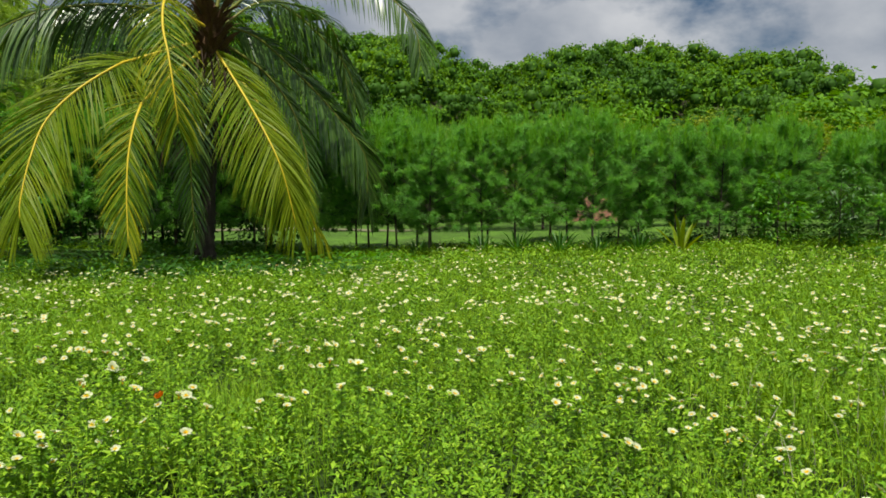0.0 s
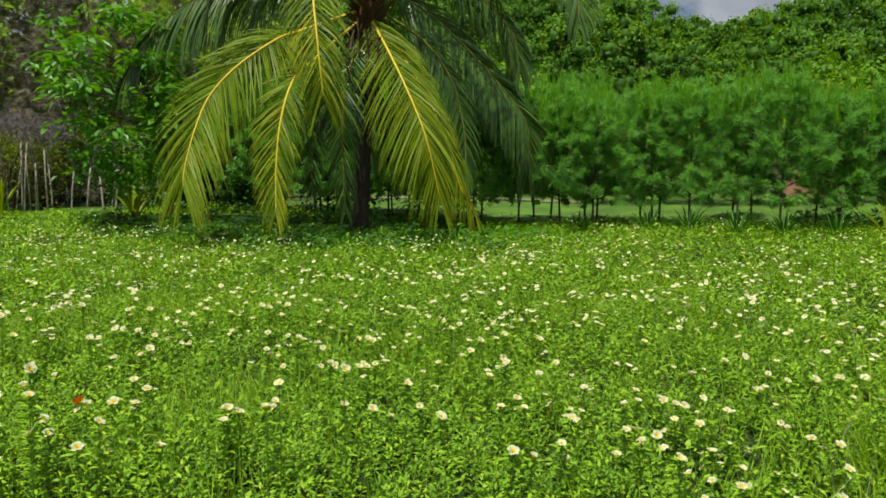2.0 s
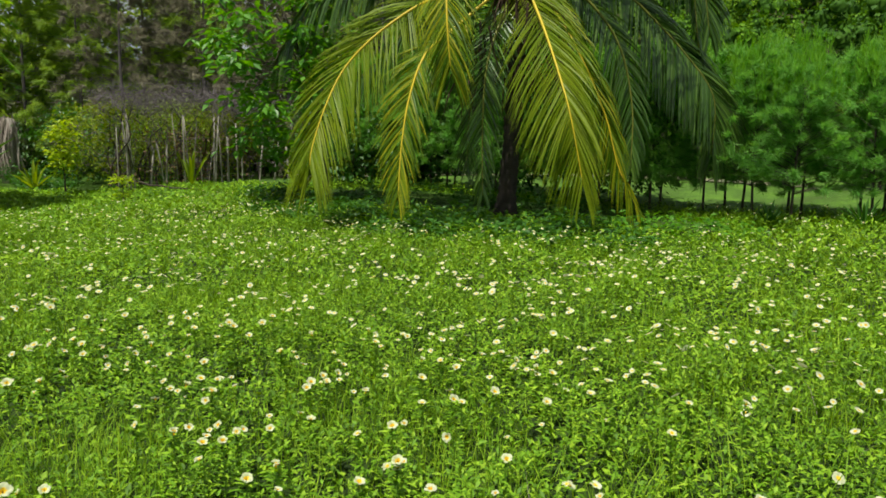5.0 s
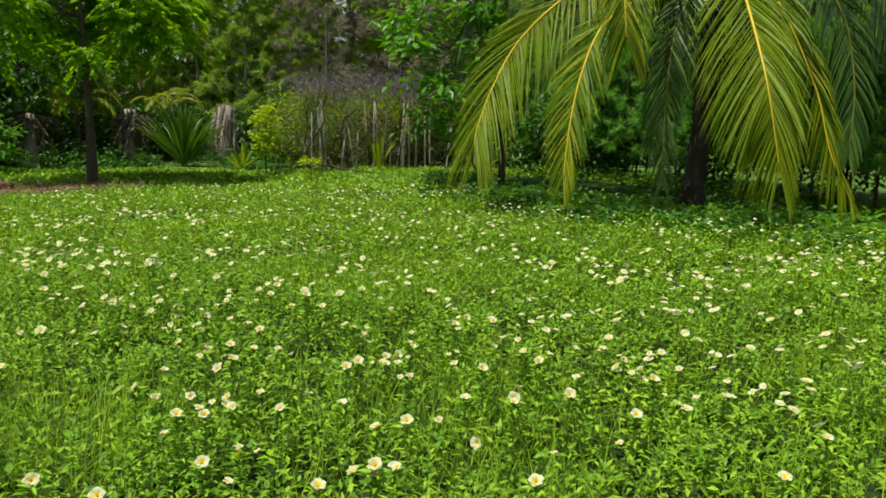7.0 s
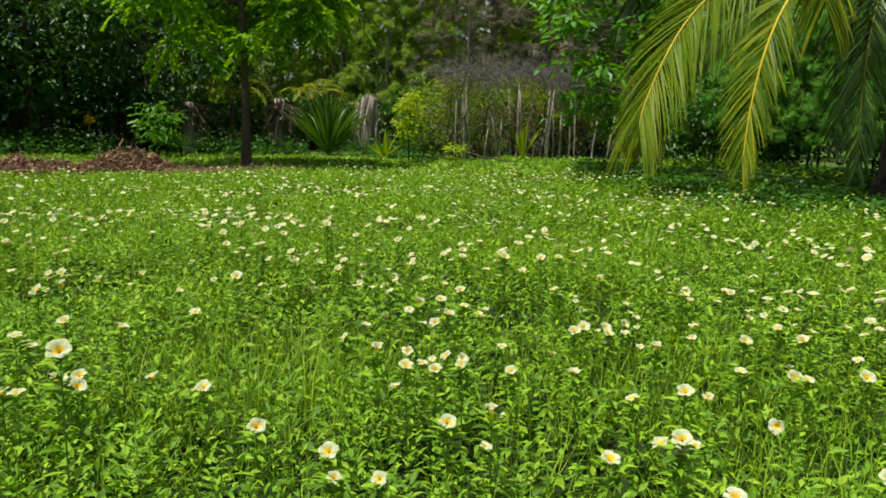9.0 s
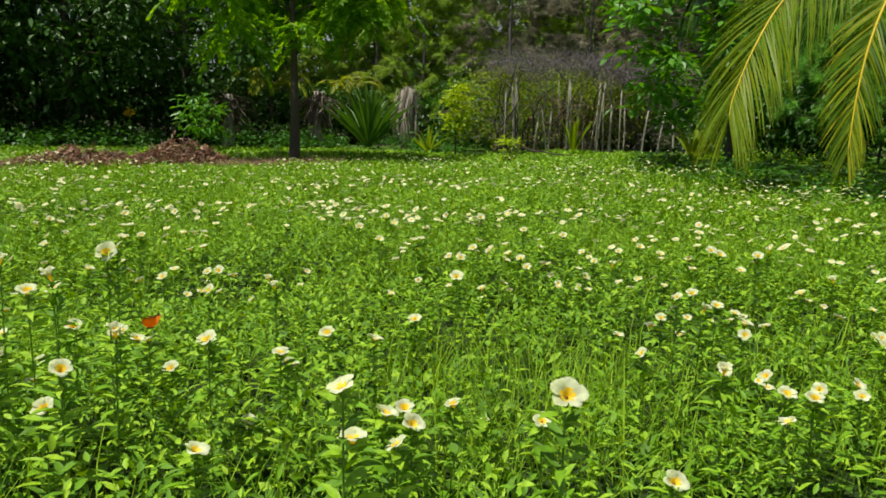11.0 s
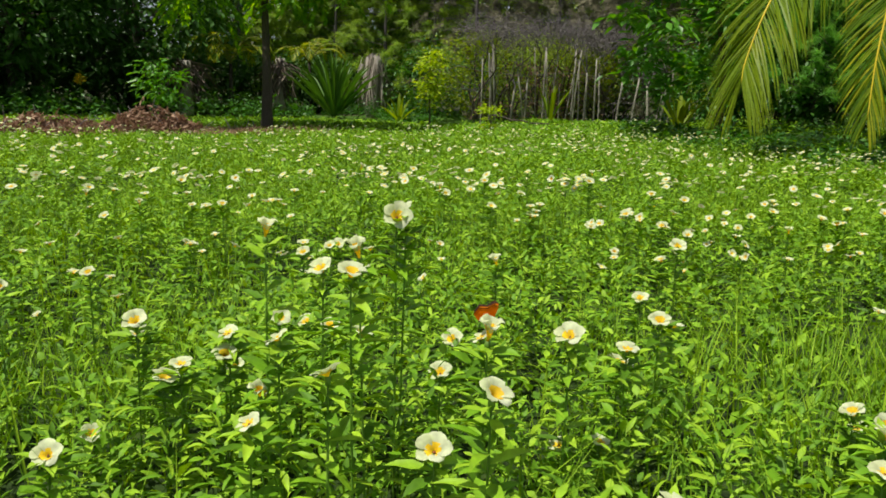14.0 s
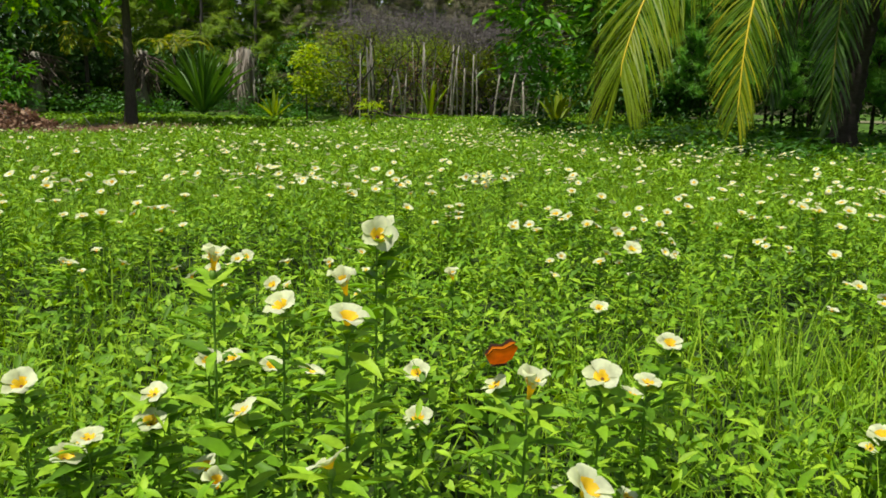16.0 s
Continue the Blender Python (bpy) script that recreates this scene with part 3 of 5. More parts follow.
def coconut_palm():
    palm = thing("coconut_palm", PALM, "coconut palm with low hanging green and yellowing fronds", "palm tree")
    h = np.linspace(0, 4.7, 60)
    rad = 0.155 + 0.16 * np.exp(-h / 0.35) + 0.012 * np.sign(np.sin(h * 38)) + 0.01 * np.sin(h * 7)
    line = np.stack([0.05 * h + 0.03 * np.sin(h), 0.0 * h, h - 0.05], -1)
    part("trunk", tube(line, rad, 14), M_PALMBARK, palm, "dark ringed trunk", True)
    # fibrous boss where the leaf bases clasp the trunk
    rs = np.random.RandomState(5)
    a, z = rs.uniform(0, 6.28, 260), rs.uniform(3.7, 5.1, 260)
    pos = np.stack([0.23 + 0.14 * np.sin(a), 0.14 * np.cos(a), z], -1)
    part("fibre_boss", joined([strewn(SWORD, pos, a, rs.uniform(0.5, 1.3, 260), rs.normal(0, 0.4, 260), rs.uniform(0.25, 0.6, 260), rs.uniform(0.05, 0.12, 260)),
                               tube([(0.2, 0, 3.7), (0.23, 0, 4.2), (0.24, 0, 4.8), (0.25, 0, 5.3)], [0.17, 0.25, 0.24, 0.06], 10)]), M_FIBRE, palm, "brown fibrous leaf bases")
    # withered leaves round the trunk, coloured dark to fill the crown with shade
    m = 220
    a, z = rs.uniform(0, 6.28, m), rs.uniform(2.6, 4.4, m)
    q = 0.25 + rs.rand(m) * 0.9 * np.sin((z - 1.0) / 3.6 * np.pi)
    pos = np.stack([0.2 + q * np.sin(a), q * np.cos(a), z], -1)
    part("dead_skirt", strewn(BLADE, pos, a + rs.normal(0, 0.8, m), rs.uniform(-1.5, -0.9, m), rs.normal(0, 0.6, m), rs.uniform(0.5, 1.2, m), rs.uniform(0.02, 0.05, m)), M_SKIRT_SHADED, palm, "withered leaf remains, darkened for the shade in the crown")
    CAM, SIDE, AWAY, UP = (0.15, -1.0, 0.35), (-0.30, -0.95, 0.25), (0.35, -0.8, 0.55), (0.0, -0.8, 0.75)
    fronds = (
        # points on the rachis, leaflet length, pairs, droop, material, separate leaflets, way that the blade faces
        ([(-4.68, 14.93, 4.55), (-5.68, 14.25, 4.07), (-5.88, 13.69, 3.83), (-6.35, 13.12, 3.3), (-6.68, 12.7, 2.73), (-6.74, 12.28, 2.07), (-6.73, 11.95, 1.41), (-6.70, 11.86, 1.12)], 1.5, 165, 0.6, M_FROND_OLD, True, CAM),
        ([(-4.63, 14.88, 4.4), (-5.32, 13.85, 3.37), (-5.27, 13.08, 2.93), (-5.28, 12.68, 2.25), (-5.22, 12.39, 1.48), (-5.13, 12.19, 0.70)], 0.92, 135, 0.5, M_FROND_OLD, False, CAM),
        ([(-4.58, 14.93, 4.75), (-4.92, 14.36, 4.95), (-4.91, 13.53, 4.96), (-4.79, 13.03, 4.41), (-4.57, 12.65, 3.84), (-4.43, 12.47, 3.26), (-4.37, 12.47, 2.72), (-4.4, 12.52, 2.68)], 1.0, 150, 0.8, M_FROND_OLD, False, CAM),
        ([(-4.53, 14.88, 4.45), (-4.41, 14.85, 4.28), (-3.8, 14.4, 3.43), (-3.25, 13.93, 2.59), (-2.92, 13.69, 1.93), (-2.67, 13.67, 0.93)], 1.5, 170, 0.6, M_FROND_OLD, True, CAM),
        ([(-4.43, 15.08, 4.3), (-4.54, 15.55, 4.35), (-4.05, 15.47, 3.76), (-3.46, 15.38, 2.89), (-3.03, 15.39, 1.97), (-2.75, 15.37, 1.12), (-2.27, 15.29, 0.30)], 1.0, 130, 0.7, M_FROND_OLD, False, SIDE),
        ([(-4.43, 15.23, 4.6), (-4.5, 16.06, 5.02), (-4.0, 16.4, 4.89), (-3.46, 16.82, 4.43), (-2.86, 17.13, 3.82), (-2.39, 17.41, 3.27), (-1.95, 17.57, 2.69), (-1.78, 17.66, 2.2), (-1.79, 17.66, 1.31)], 1.6, 250, 1.2, M_FROND, False, AWAY),
        ([(-4.43, 15.23, 4.85), (-4.23, 16.34, 5.81), (-3.44, 17.08, 5.65), (-2.7, 17.64, 5.04), (-2.22, 17.91, 4.41), (-2.07, 17.97, 3.67)], 1.2, 170, 1.0, M_FROND, False, AWAY),
        ([(-4.29, 15.29, 5.18), (-3.26, 15.55, 6.09), (-2.11, 15.55, 6.03), (-1.06, 15.31, 5.46), (-0.55, 15.16, 4.77), (-0.44, 15.02, 4.13)], 1.05, 96, 0.9, M_FROND, False, UP),
        ([(-4.65, 15.16, 4.82), (-6.02, 14.89, 5.17), (-6.95, 14.69, 5.14), (-7.78, 14.47, 4.93), (-8.86, 14.22, 4.25), (-9.53, 14.06, 3.29)], 1.65, 260, 1.8, M_FROND, False, UP),
        ([(-4.78, 15.55, 4.62), (-6.68, 15.94, 4.47), (-7.68, 16.11, 4.01), (-8.65, 16.27, 3.35), (-9.58, 16.33, 2.74), (-10.38, 16.37, 1.95)], 1.3, 230, 1.8, M_FROND, False, UP),
        ([(-4.72, 15.33, 4.3), (-4.66, 14.59, 3.73), (-4.69, 14.13, 2.93), (-4.68, 13.97, 1.98), (-4.6, 13.88, 0.62)], 0.85, 66, 0.6, M_FROND, False, CAM),
        ([(-4.46, 15.65, 4.59), (-3.77, 16.12, 4.09), (-3.23, 16.36, 3.29), (-2.94, 16.39, 2.19), (-2.88, 16.31, 1.09)], 0.9, 64, 0.8, M_FROND, False, AWAY),
        ([(-4.81, 15.65, 4.59), (-5.84, 16.23, 4.23), (-6.42, 16.56, 3.31), (-6.58, 16.58, 2.08), (-6.58, 16.5, 0.96)], 0.9, 64, 0.8, M_FROND, False, CAM),
        ([(-4.6, 15.0, 4.9), (-5.2, 14.2, 6.4), (-6.3, 13.4, 7.0), (-7.4, 12.7, 6.5), (-8.0, 12.4, 5.3)], 1.0, 84, 0.8, M_FROND, False, UP),
        ([(-4.5, 15.1, 5.0), (-4.4, 15.7, 6.7), (-4.2, 16.7, 7.6), (-3.9, 17.8, 7.5), (-3.7, 18.5, 6.8)], 1.0, 84, 0.8, M_FROND, False, UP),
        ([(-4.6, 15.1, 5.0), (-5.3, 15.5, 6.6), (-6.4, 16.2, 7.2), (-7.5, 16.9, 6.9), (-8.4, 17.4, 6.0)], 1.0, 84, 0.8, M_FROND, False, UP),
        ([(-4.6, 15.5, 4.6), (-5.2, 16.6, 4.7), (-5.6, 17.5, 3.9), (-5.8, 18.1, 2.7), (-5.8, 18.3, 1.4)], 1.0, 84, 0.8, M_FROND, False, UP),
    )
    ring = []
    for k in range(8):
        a = -2.2 + k * 0.42 + rs.normal(0, 0.08)
        d = np.array([math.sin(a), math.cos(a), 0])
        rise, ln = rs.uniform(0.5, 1.9), rs.uniform(2.9, 3.6)
        p = np.array([-4.55, 15.1, 4.7])
        ring.append(([p, p + d * ln * 0.3 + (0, 0, rise), p + d * ln * 0.62 + (0, 0, rise * 1.1), p + d * ln * 0.88 + (0, 0, rise * 0.5), p + d * ln + (0, 0, rise * 0.5 - rs.uniform(1.0, 1.9))], 1.0, 64, 0.9, M_FROND, False, tuple(d * 0.3 + (0, 0, 1.0))))
    folds = {0: (1.9, 0.9), 1: (0.9, 1.2), 3: (0.85, 2.2), 4: (1.5, 2.4)}
    for n, (ctrl, leaflet, pairs, hang, mat, apart, faces) in enumerate((*fronds, *ring)):
        rach, leaves = frond_geometry(strung(ctrl, 40), leaflet, pairs, hang, 40 + n, ragged=0.12, faces=faces, wide=0.024 if mat is M_FROND_OLD else 0.032, fall=0.7 if faces in (UP, AWAY) else 0.35, fold=folds.get(n, (1.0, 1.0)))
        frond = part("frond", moved(rach, -PALM), M_RACHIS if mat is M_FROND_OLD else M_RACHIS_GREEN, palm, "yellowing feathery frond hanging to the ground" if mat is M_FROND_OLD else "dark green drooping feathery frond", True)
        if apart:
            for lf in leaves:
                part("leaflet", moved(lf, -PALM), mat, frond, smooth=True)
        else:
            tagged(part("feather_blade", moved(joined(leaves), -PALM), mat, frond, smooth=True), kind="stuff")


coconut_palm()


# ---------------------------------------------------------------- trees with needles
def casuarina(label, h, spread, branches, needles, seed, trunk_r, needle_len, needle_mat, first=0.25, droop=0.0, width=0.011, category="casuarina tree", bark=None, tips=0, tuft=26, burst=0.33):
    rs = np.random.RandomState(seed)
    tree = thing("casuarina", (0, 0, 0), label, category, "row of casuarinas")
    z = np.linspace(0, h, 14)
    line = np.stack([0.05 * h * 0.12 * np.sin(z * 1.3 + seed) * z / h, 0.04 * np.cos(z * 1.1 + seed) * z / h, z - 0.05], -1)
    wood = [tube(line, np.linspace(trunk_r, 0.008, 14), 7)]
    P, D, LN = [], [], []
    for b in range(branches):
        u = first + (1 - first) * (b + rs.rand()) / branches
        a = rs.uniform(0, 2 * np.pi)
        zz = u * h
        p0 = np.array([np.interp(zz, z, line[:, 0]), np.interp(zz, z, line[:, 1]), zz])
        ln = spread * (1.1 - 0.62 * ((u - first) / (1 - first)) ** 1.4) * rs.uniform(0.55, 1.1)
        up = 0.15 + 1.0 * u - droop
        d = np.array([np.sin(a), np.cos(a), up])
        d /= np.linalg.norm(d)
        p2 = p0 + d * ln + np.array([0, 0, -droop * ln * 0.4])
        c = bent([p0, p0 + d * ln * 0.5 + np.array([0, 0, 0.05 * ln]), p2], 6)
        wood.append(tube(c[[0, 2, 5]], np.linspace(0.006 * (1.2 - u) + 0.004, 0.003, 3), 3))
        tufts = max(2, int(needles / branches / tuft * rs.uniform(0.6, 1.4)))
        t = rs.uniform(0.2, 1.0, tufts) ** 0.8
        k = np.clip((t * 5).astype(int), 0, 4)
        f = (t * 5 - k)[:, None]
        ctr = np.repeat(c[k] * (1 - f) + c[k + 1] * f + rs.normal(0, 0.10, (tufts, 3)), tuft, 0)
        td = np.repeat(d[None] * 0.8 + rs.normal(0, 0.5, (tufts, 3)) + np.array([0, 0, 0.35 - droop * 1.7]), tuft, 0)
        m = tufts * tuft
        P.append(ctr + rs.normal(0, 0.03, (m, 3)))
        dd = td + rs.normal(0, burst, (m, 3)) - np.array([0, 0, 0.25])
        D.append(dd / np.linalg.norm(dd, axis=1)[:, None])
        LN.append(rs.uniform(0.6, 1.25, m) * needle_len)
    P, D, LN = np.concatenate(P), np.concatenate(D), np.concatenate(LN)
    part("trunk", wood[0], bark or M_BARK, tree, smooth=True)
    tagged(part("branchwork", joined(wood[1:]), bark or M_BARK, tree, smooth=True), kind="stuff")
    if tips:
        q, dd = [], []
        for b in range(tips):
            m = 60
            off = rs.normal(0, spread * 0.28, 2)
            foot = np.array([off[0], off[1], h * (1.0 - 0.25 * np.hypot(*off) / spread + rs.normal(0, 0.03))])
            q.append(foot + np.stack([rs.normal(0, 0.018, m), rs.normal(0, 0.018, m), rs.rand(m) * rs.uniform(0.3, 0.75)], -1))
            dd.append(np.stack([rs.normal(0, 0.28, m), rs.normal(0, 0.28, m), np.ones(m)], -1))
        q, dd = np.concatenate(q), np.concatenate(dd)
        m = len(q)
        part("tip_growth", strewn(SPIKE, q, np.arctan2(dd[:, 0], dd[:, 1]), np.arctan2(dd[:, 2], np.hypot(dd[:, 0], dd[:, 1])), rs.uniform(0, 3.1, m), rs.uniform(0.11, 0.22, m), rs.uniform(0.012, 0.02, m)), M_TIP, tree, "light yellow-green leading shoots")
    part("crown", strewn(SPIKE, P, np.arctan2(D[:, 0], D[:, 1]), np.arcsin(np.clip(D[:, 2], -1, 1)), rs.uniform(0, 3.1, len(P)), LN, rs.uniform(0.7, 1.3, len(P)) * width), needle_mat, tree)
    return tree


def casuarina_row():
    rs = np.random.RandomState(21)
    kinds = [casuarina("young casuarina with feathery green needles beside the meadow", h, sp, 92, 10500, 60 + k, 0.03, 0.21, M_NEEDLE, 0.22, 0.12, 0.0155, tips=28, tuft=64, burst=0.62) for k, (h, sp) in enumerate(((2.9, 1.2), (3.0, 1.15), (2.75, 1.2), (2.95, 1.3)))]
    used = [False] * 4
    spots = [(x + rs.normal(0, 0.16), 17.75 + rs.normal(0, 0.22) + 0.012 * (x - 2) ** 2 * (x > 2) * 0.3) for x in np.arange(-11.5, 14.5, 0.95)]
    # behind the palm the row stands farther back
    spots = [(x, y + 1.2 * float(np.clip((-0.4 - x) / 0.8, 0, 1))) for x, y in spots]
    spots += [(x + rs.normal(0, 0.3), 19.5 + rs.normal(0, 0.3)) for x in np.arange(-12.5, 16.5, 1.7)]
    spots += [(x + rs.normal(0, 0.25), 18.65 + rs.normal(0, 0.2)) for x in np.arange(-10.6, 15.0, 1.5)]
    for n, (x, y) in enumerate(spots):
        k = n % 4
        s = rs.uniform(0.95, 1.05) * float(np.interp(x, [-3, 7], [1.0, 0.86]))
        m = pose(x, y, float(ground_z(x, y)), rs.normal(0, 1.5), rs.normal(0, 1.5), rs.uniform(0, 360))
        if used[k]:
            t = copy_thing(kinds[k], m)
        else:
            t, used[k] = kinds[k], True
            t.matrix_basis = m
        t.scale = (s, s, s * rs.uniform(0.94, 1.06))


casuarina_row()

for n, (x, y, h) in enumerate(((-23.6, 18.0, 8.5), (-20.8, 17.8, 7.5), (-18.4, 19.2, 8.0), (-16.4, 21.0, 7.5), (-26.5, 15.5, 9.0), (-27.0, 12.0, 8.0), (-13.6, 22.5, 7.5), (-19.5, 22.5, 9.0), (-25.0, 16.8, 8.0), (-22.2, 19.6, 9.0), (-15.2, 23.6, 9.0))):
    big = casuarina("tall old casuarina with olive needles and bare grey twigs", h, 2.7, 140, 27000, 80 + n, 0.09, 0.34, M_NEEDLE_GREY if n in (1, 2, 3, 7, 10) else M_NEEDLE_OLIVE, 0.10, 0.35, 0.020, bark=M_TWIG, tuft=46, burst=0.38)
    big["group"] = "tall casuarinas"
    big.location = (x, y, float(ground_z(x, y)))


# ---------------------------------------------------------------- trees with broad leaves
def broadleaf(name, label, category, at, h, trunk_r, clusters, leaves, leaf, seed, crown, mat, droop=0.4, cluster_r=0.45, lean=(0, 0), bark=None, shape=DIAMOND, group="", sprays=0):
    """crown: (centre x, y, z, radius x, y, z) from the foot of the trunk. leaf: (length, width)."""
    rs = np.random.RandomState(seed)
    tree = thing(name, (at[0], at[1], float(ground_z(*at))), label, category, group)
    cx, cy, cz, rx, ry, rz = crown
    top = np.array([cx * 0.8 + lean[0], cy * 0.8 + lean[1], min(h, cz + rz * 0.5)])
    line = bent([(0, 0, -0.05), (0.05 * h * rs.normal(0, 0.4), 0, h * 0.35), top * (0.6, 0.6, 0.8), top], 14)
    wood = [tube(line, np.linspace(trunk_r, trunk_r * 0.25, 14) * (1 + 0.35 * np.exp(-np.arange(14) / 1.2)), 9)]
    P, A, E = [], [], []
    for c in range(clusters):
        v = rs.normal(0, 1, 3)
        v *= rs.uniform(0.45, 1.0) ** 0.5 / np.linalg.norm(v)
        ctr = np.array([cx + v[0] * rx, cy + v[1] * ry, cz + v[2] * rz])
        if c % 2 == 0:
            s = line[int(np.clip(4 + (ctr[2] / h) * 8, 4, 12)) - 1]
            mid = (s + ctr) / 2 + np.array([rs.normal(0, 0.2), rs.normal(0, 0.2), 0.3])
            wood.append(tube(bent([s, mid, ctr], 6), np.linspace(trunk_r * 0.17, 0.006, 6), 5))
        m = int(leaves * rs.uniform(0.7, 1.3))
        o = rs.normal(0, 1, (m, 3)) * cluster_r * (0.75, 0.75, 0.42)
        a0, e0 = np.arctan2(o[:, 0], o[:, 1]) + rs.normal(0, 0.5, m), rs.normal(-droop, 0.35, m)
        if sprays:
            # each leaf is a drooping feather of leaflet pairs
            w = np.linspace(0.1, 1, sprays)
            ln = 0.55 * rs.uniform(0.7, 1.2, m)
            along = np.stack([np.sin(a0), np.cos(a0), np.tan(np.clip(e0, -1, 1))], -1)
            for side in (-1, 1):
                pp = (ctr + o)[:, None] + along[:, None] * (ln[:, None] * w)[..., None] - np.array([0, 0, 0.38]) * (ln[:, None] * w ** 2)[..., None]
                P.append(pp.reshape(-1, 3))
                A.append((a0[:, None] + side * (1.1 - 0.6 * w)).ravel() + rs.normal(0, 0.15, m * sprays))
                E.append((0.4 * e0[:, None] - 0.4 * w).ravel() + rs.normal(-0.1, 0.2, m * sprays))
            continue
        P.append(ctr + o)
        A.append(a0)
        E.append(e0)
    P, A, E = np.concatenate(P), np.concatenate(A), np.concatenate(E)
    P[:, 2] = np.maximum(P[:, 2], 0.06)
    n = len(P)
    part("trunk", wood[0], bark or M_BARK, tree, smooth=True)
    tagged(part("branchwork", joined(wood[1:]), bark or M_BARK, tree, smooth=True), kind="stuff")
    part("crown", strewn(shape, P, A, E, rs.normal(0, 0.35, n), rs.uniform(0.7, 1.25, n) * leaf[0], rs.uniform(0.75, 1.2, n) * leaf[1]), mat, tree)
    return tree


broadleaf("broadleaf_tree", "small tree with bright green broad leaves", "tree", (-9.3, 15.0), 5.0, 0.07, 74, 32, (0.26, 0.11), 101, (-0.5, -0.9, 2.95, 1.45, 1.45, 2.05), M_BRIGHT, 0.25, 0.22)
broadleaf("shade_tree", "spreading shade tree with drooping feathery green leaves", "tree", (-15.8, 8.65), 6.0, 0.105, 46, 20, (0.17, 0.085), 102, (-0.1, -0.1, 4.2, 2.4, 2.45, 1.7), M_SHADE, 0.2, 0.30, sprays=13)
for n, (x, y, h, r) in enumerate(((-23.6, 0.8, 7.5, 3.2), (-23.2, 4.6, 7.0, 2.8), (-24.5, 8.0, 8.0, 3.2), (-27.5, 4.0, 9.0, 4.0), (-22.5, -2.5, 8, 3.6), (-33.0, 11.0, 10.0, 4.0), (-29.0, -2.0, 10.0, 4.2), (-25.0, 1.5, 9.0, 3.6), (-31.0, 6.0, 11.0, 4.4), (-36.0, 1.0, 11.5, 4.6), (-37.0, 9.0, 12.0, 4.8), (-34.0, -5.0, 11.0, 4.6), (-28.0, 8.5, 9.0, 3.6))):
    broadleaf("broadleaf_tree", "dense dark green tree at the edge of the clearing", "tree", (x, y), h * 0.7, 0.14, 120, 62, (0.26, 0.12), 110 + n, (0, 0, h * 0.5, r, r, h * 0.48), M_DARKTREE, 0.5, 0.55, group="trees at the edge")

for n, (x, y, h, r) in enumerate(((-17.5, 24.5, 4.0, 2.2), (-13.0, 23.5, 3.6, 2.0), (-21.5, 24.0, 4.5, 2.4), (-9.5, 30.0, 4.5, 2.5), (-4.0, 32.0, 4.8, 2.6), (2.0, 33.0, 4.6, 2.6), (8.0, 32.0, 5, 2.8), (14.5, 29.0, 5, 2.8), (19.0, 26.0, 5, 2.8))):
    broadleaf("broadleaf_tree", "rounded green tree behind the casuarina row", "tree", (x, y), h * 0.7, 0.1, 70, 50, (0.28, 0.15), 130 + n, (0, 0, h * 0.5, r, r, h * 0.48), M_WOODS, 0.4, 0.5, group="trees behind")

for n, (x, y) in enumerate(((-17.0, 15.0), (-16.9, 16.8), (-16.7, 18.6), (-15.0, 20.2), (-12.9, 20.2), (-19.0, 17.6), (-19.6, 15.4))):
    broadleaf("thicket", "tangled olive thicket behind the fence", "thicket", (x, y), 2.0, 0.03, 60, 34, (0.13, 0.06), 145 + n, (0, 0, 1.25, 1.2, 1.2, 1.15), (M_YGREEN, M_NEEDLE_OLIVE, M_YGREEN, M_WEED)[n % 4] if n < 5 else M_WEED, 0.3, 0.32, bark=M_TWIG, group="thicket behind the fence")
for n, (x, y) in enumerate(((-24.2, -3.0), (-24.0, -0.6), (-24.0, 2.6), (-24.2, 5.2), (-24.4, 7.4), (-24.6, 9.8), (-24.8, 12.2), (-25.2, 14.6), (-24.6, 17.0))):
    broadleaf("thicket", "dark undergrowth below the trees at the edge", "thicket", (x, y), 2.0, 0.04, 56, 40, (0.20, 0.09), 205 + n, (0, 0, 1.0, 1.2, 1.5, 0.95), M_DARKTREE, 0.4, 0.36, group="undergrowth at the edge")
# added dark backing that stands in for the shade behind the palm
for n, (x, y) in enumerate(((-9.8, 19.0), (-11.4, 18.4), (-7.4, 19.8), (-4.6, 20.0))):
    broadleaf("thicket", "dark thicket added behind the palm in place of shade", "thicket", (x, y), 2.0, 0.04, 60, 36, (0.17, 0.08), 165 + n, (0, 0, 1.15, 1.3, 0.9, 1.05), M_WEED, 0.4, 0.35, group="thicket behind the palm")

for n, (x, y, h) in enumerate(((0.6, 24.6, 3.3), (3.2, 24.0, 3.6), (5.8, 24.4, 3.5), (8.4, 23.8, 3.6), (11.0, 23.4, 3.5), (13.6, 22.8, 3.4), (16.2, 21.6, 3.3))):
    broadleaf("green_shrub", "yellow-green shrub behind the casuarina row", "shrub", (x, y), h * 0.7, 0.04, 60, 40, (0.15, 0.07), 260 + n, (0, 0, h * 0.6, 1.5, 1.0, h * 0.38), M_YGREEN, 0.2, 0.3, group="shrubs behind the row")

for n, (x, y, h, r) in enumerate(((-30.0, 18.5, 10.5, 3.8), (-26.5, 21.5, 10.0, 3.6), (-22.5, 25.0, 9.5, 3.6), (-17.5, 27.5, 9.5, 3.6), (-31.0, 14.5, 10.5, 3.6))):
    broadleaf("broadleaf_tree", "tall dense olive-green tree behind the casuarinas", "tree", (x, y), h * 0.75, 0.15, 130, 60, (0.42, 0.17), 280 + n, (0, 0, h * 0.52, r, r, h * 0.5), M_NEEDLE_OLIVE, 0.5, 0.6, bark=M_TWIG, group="olive trees behind")

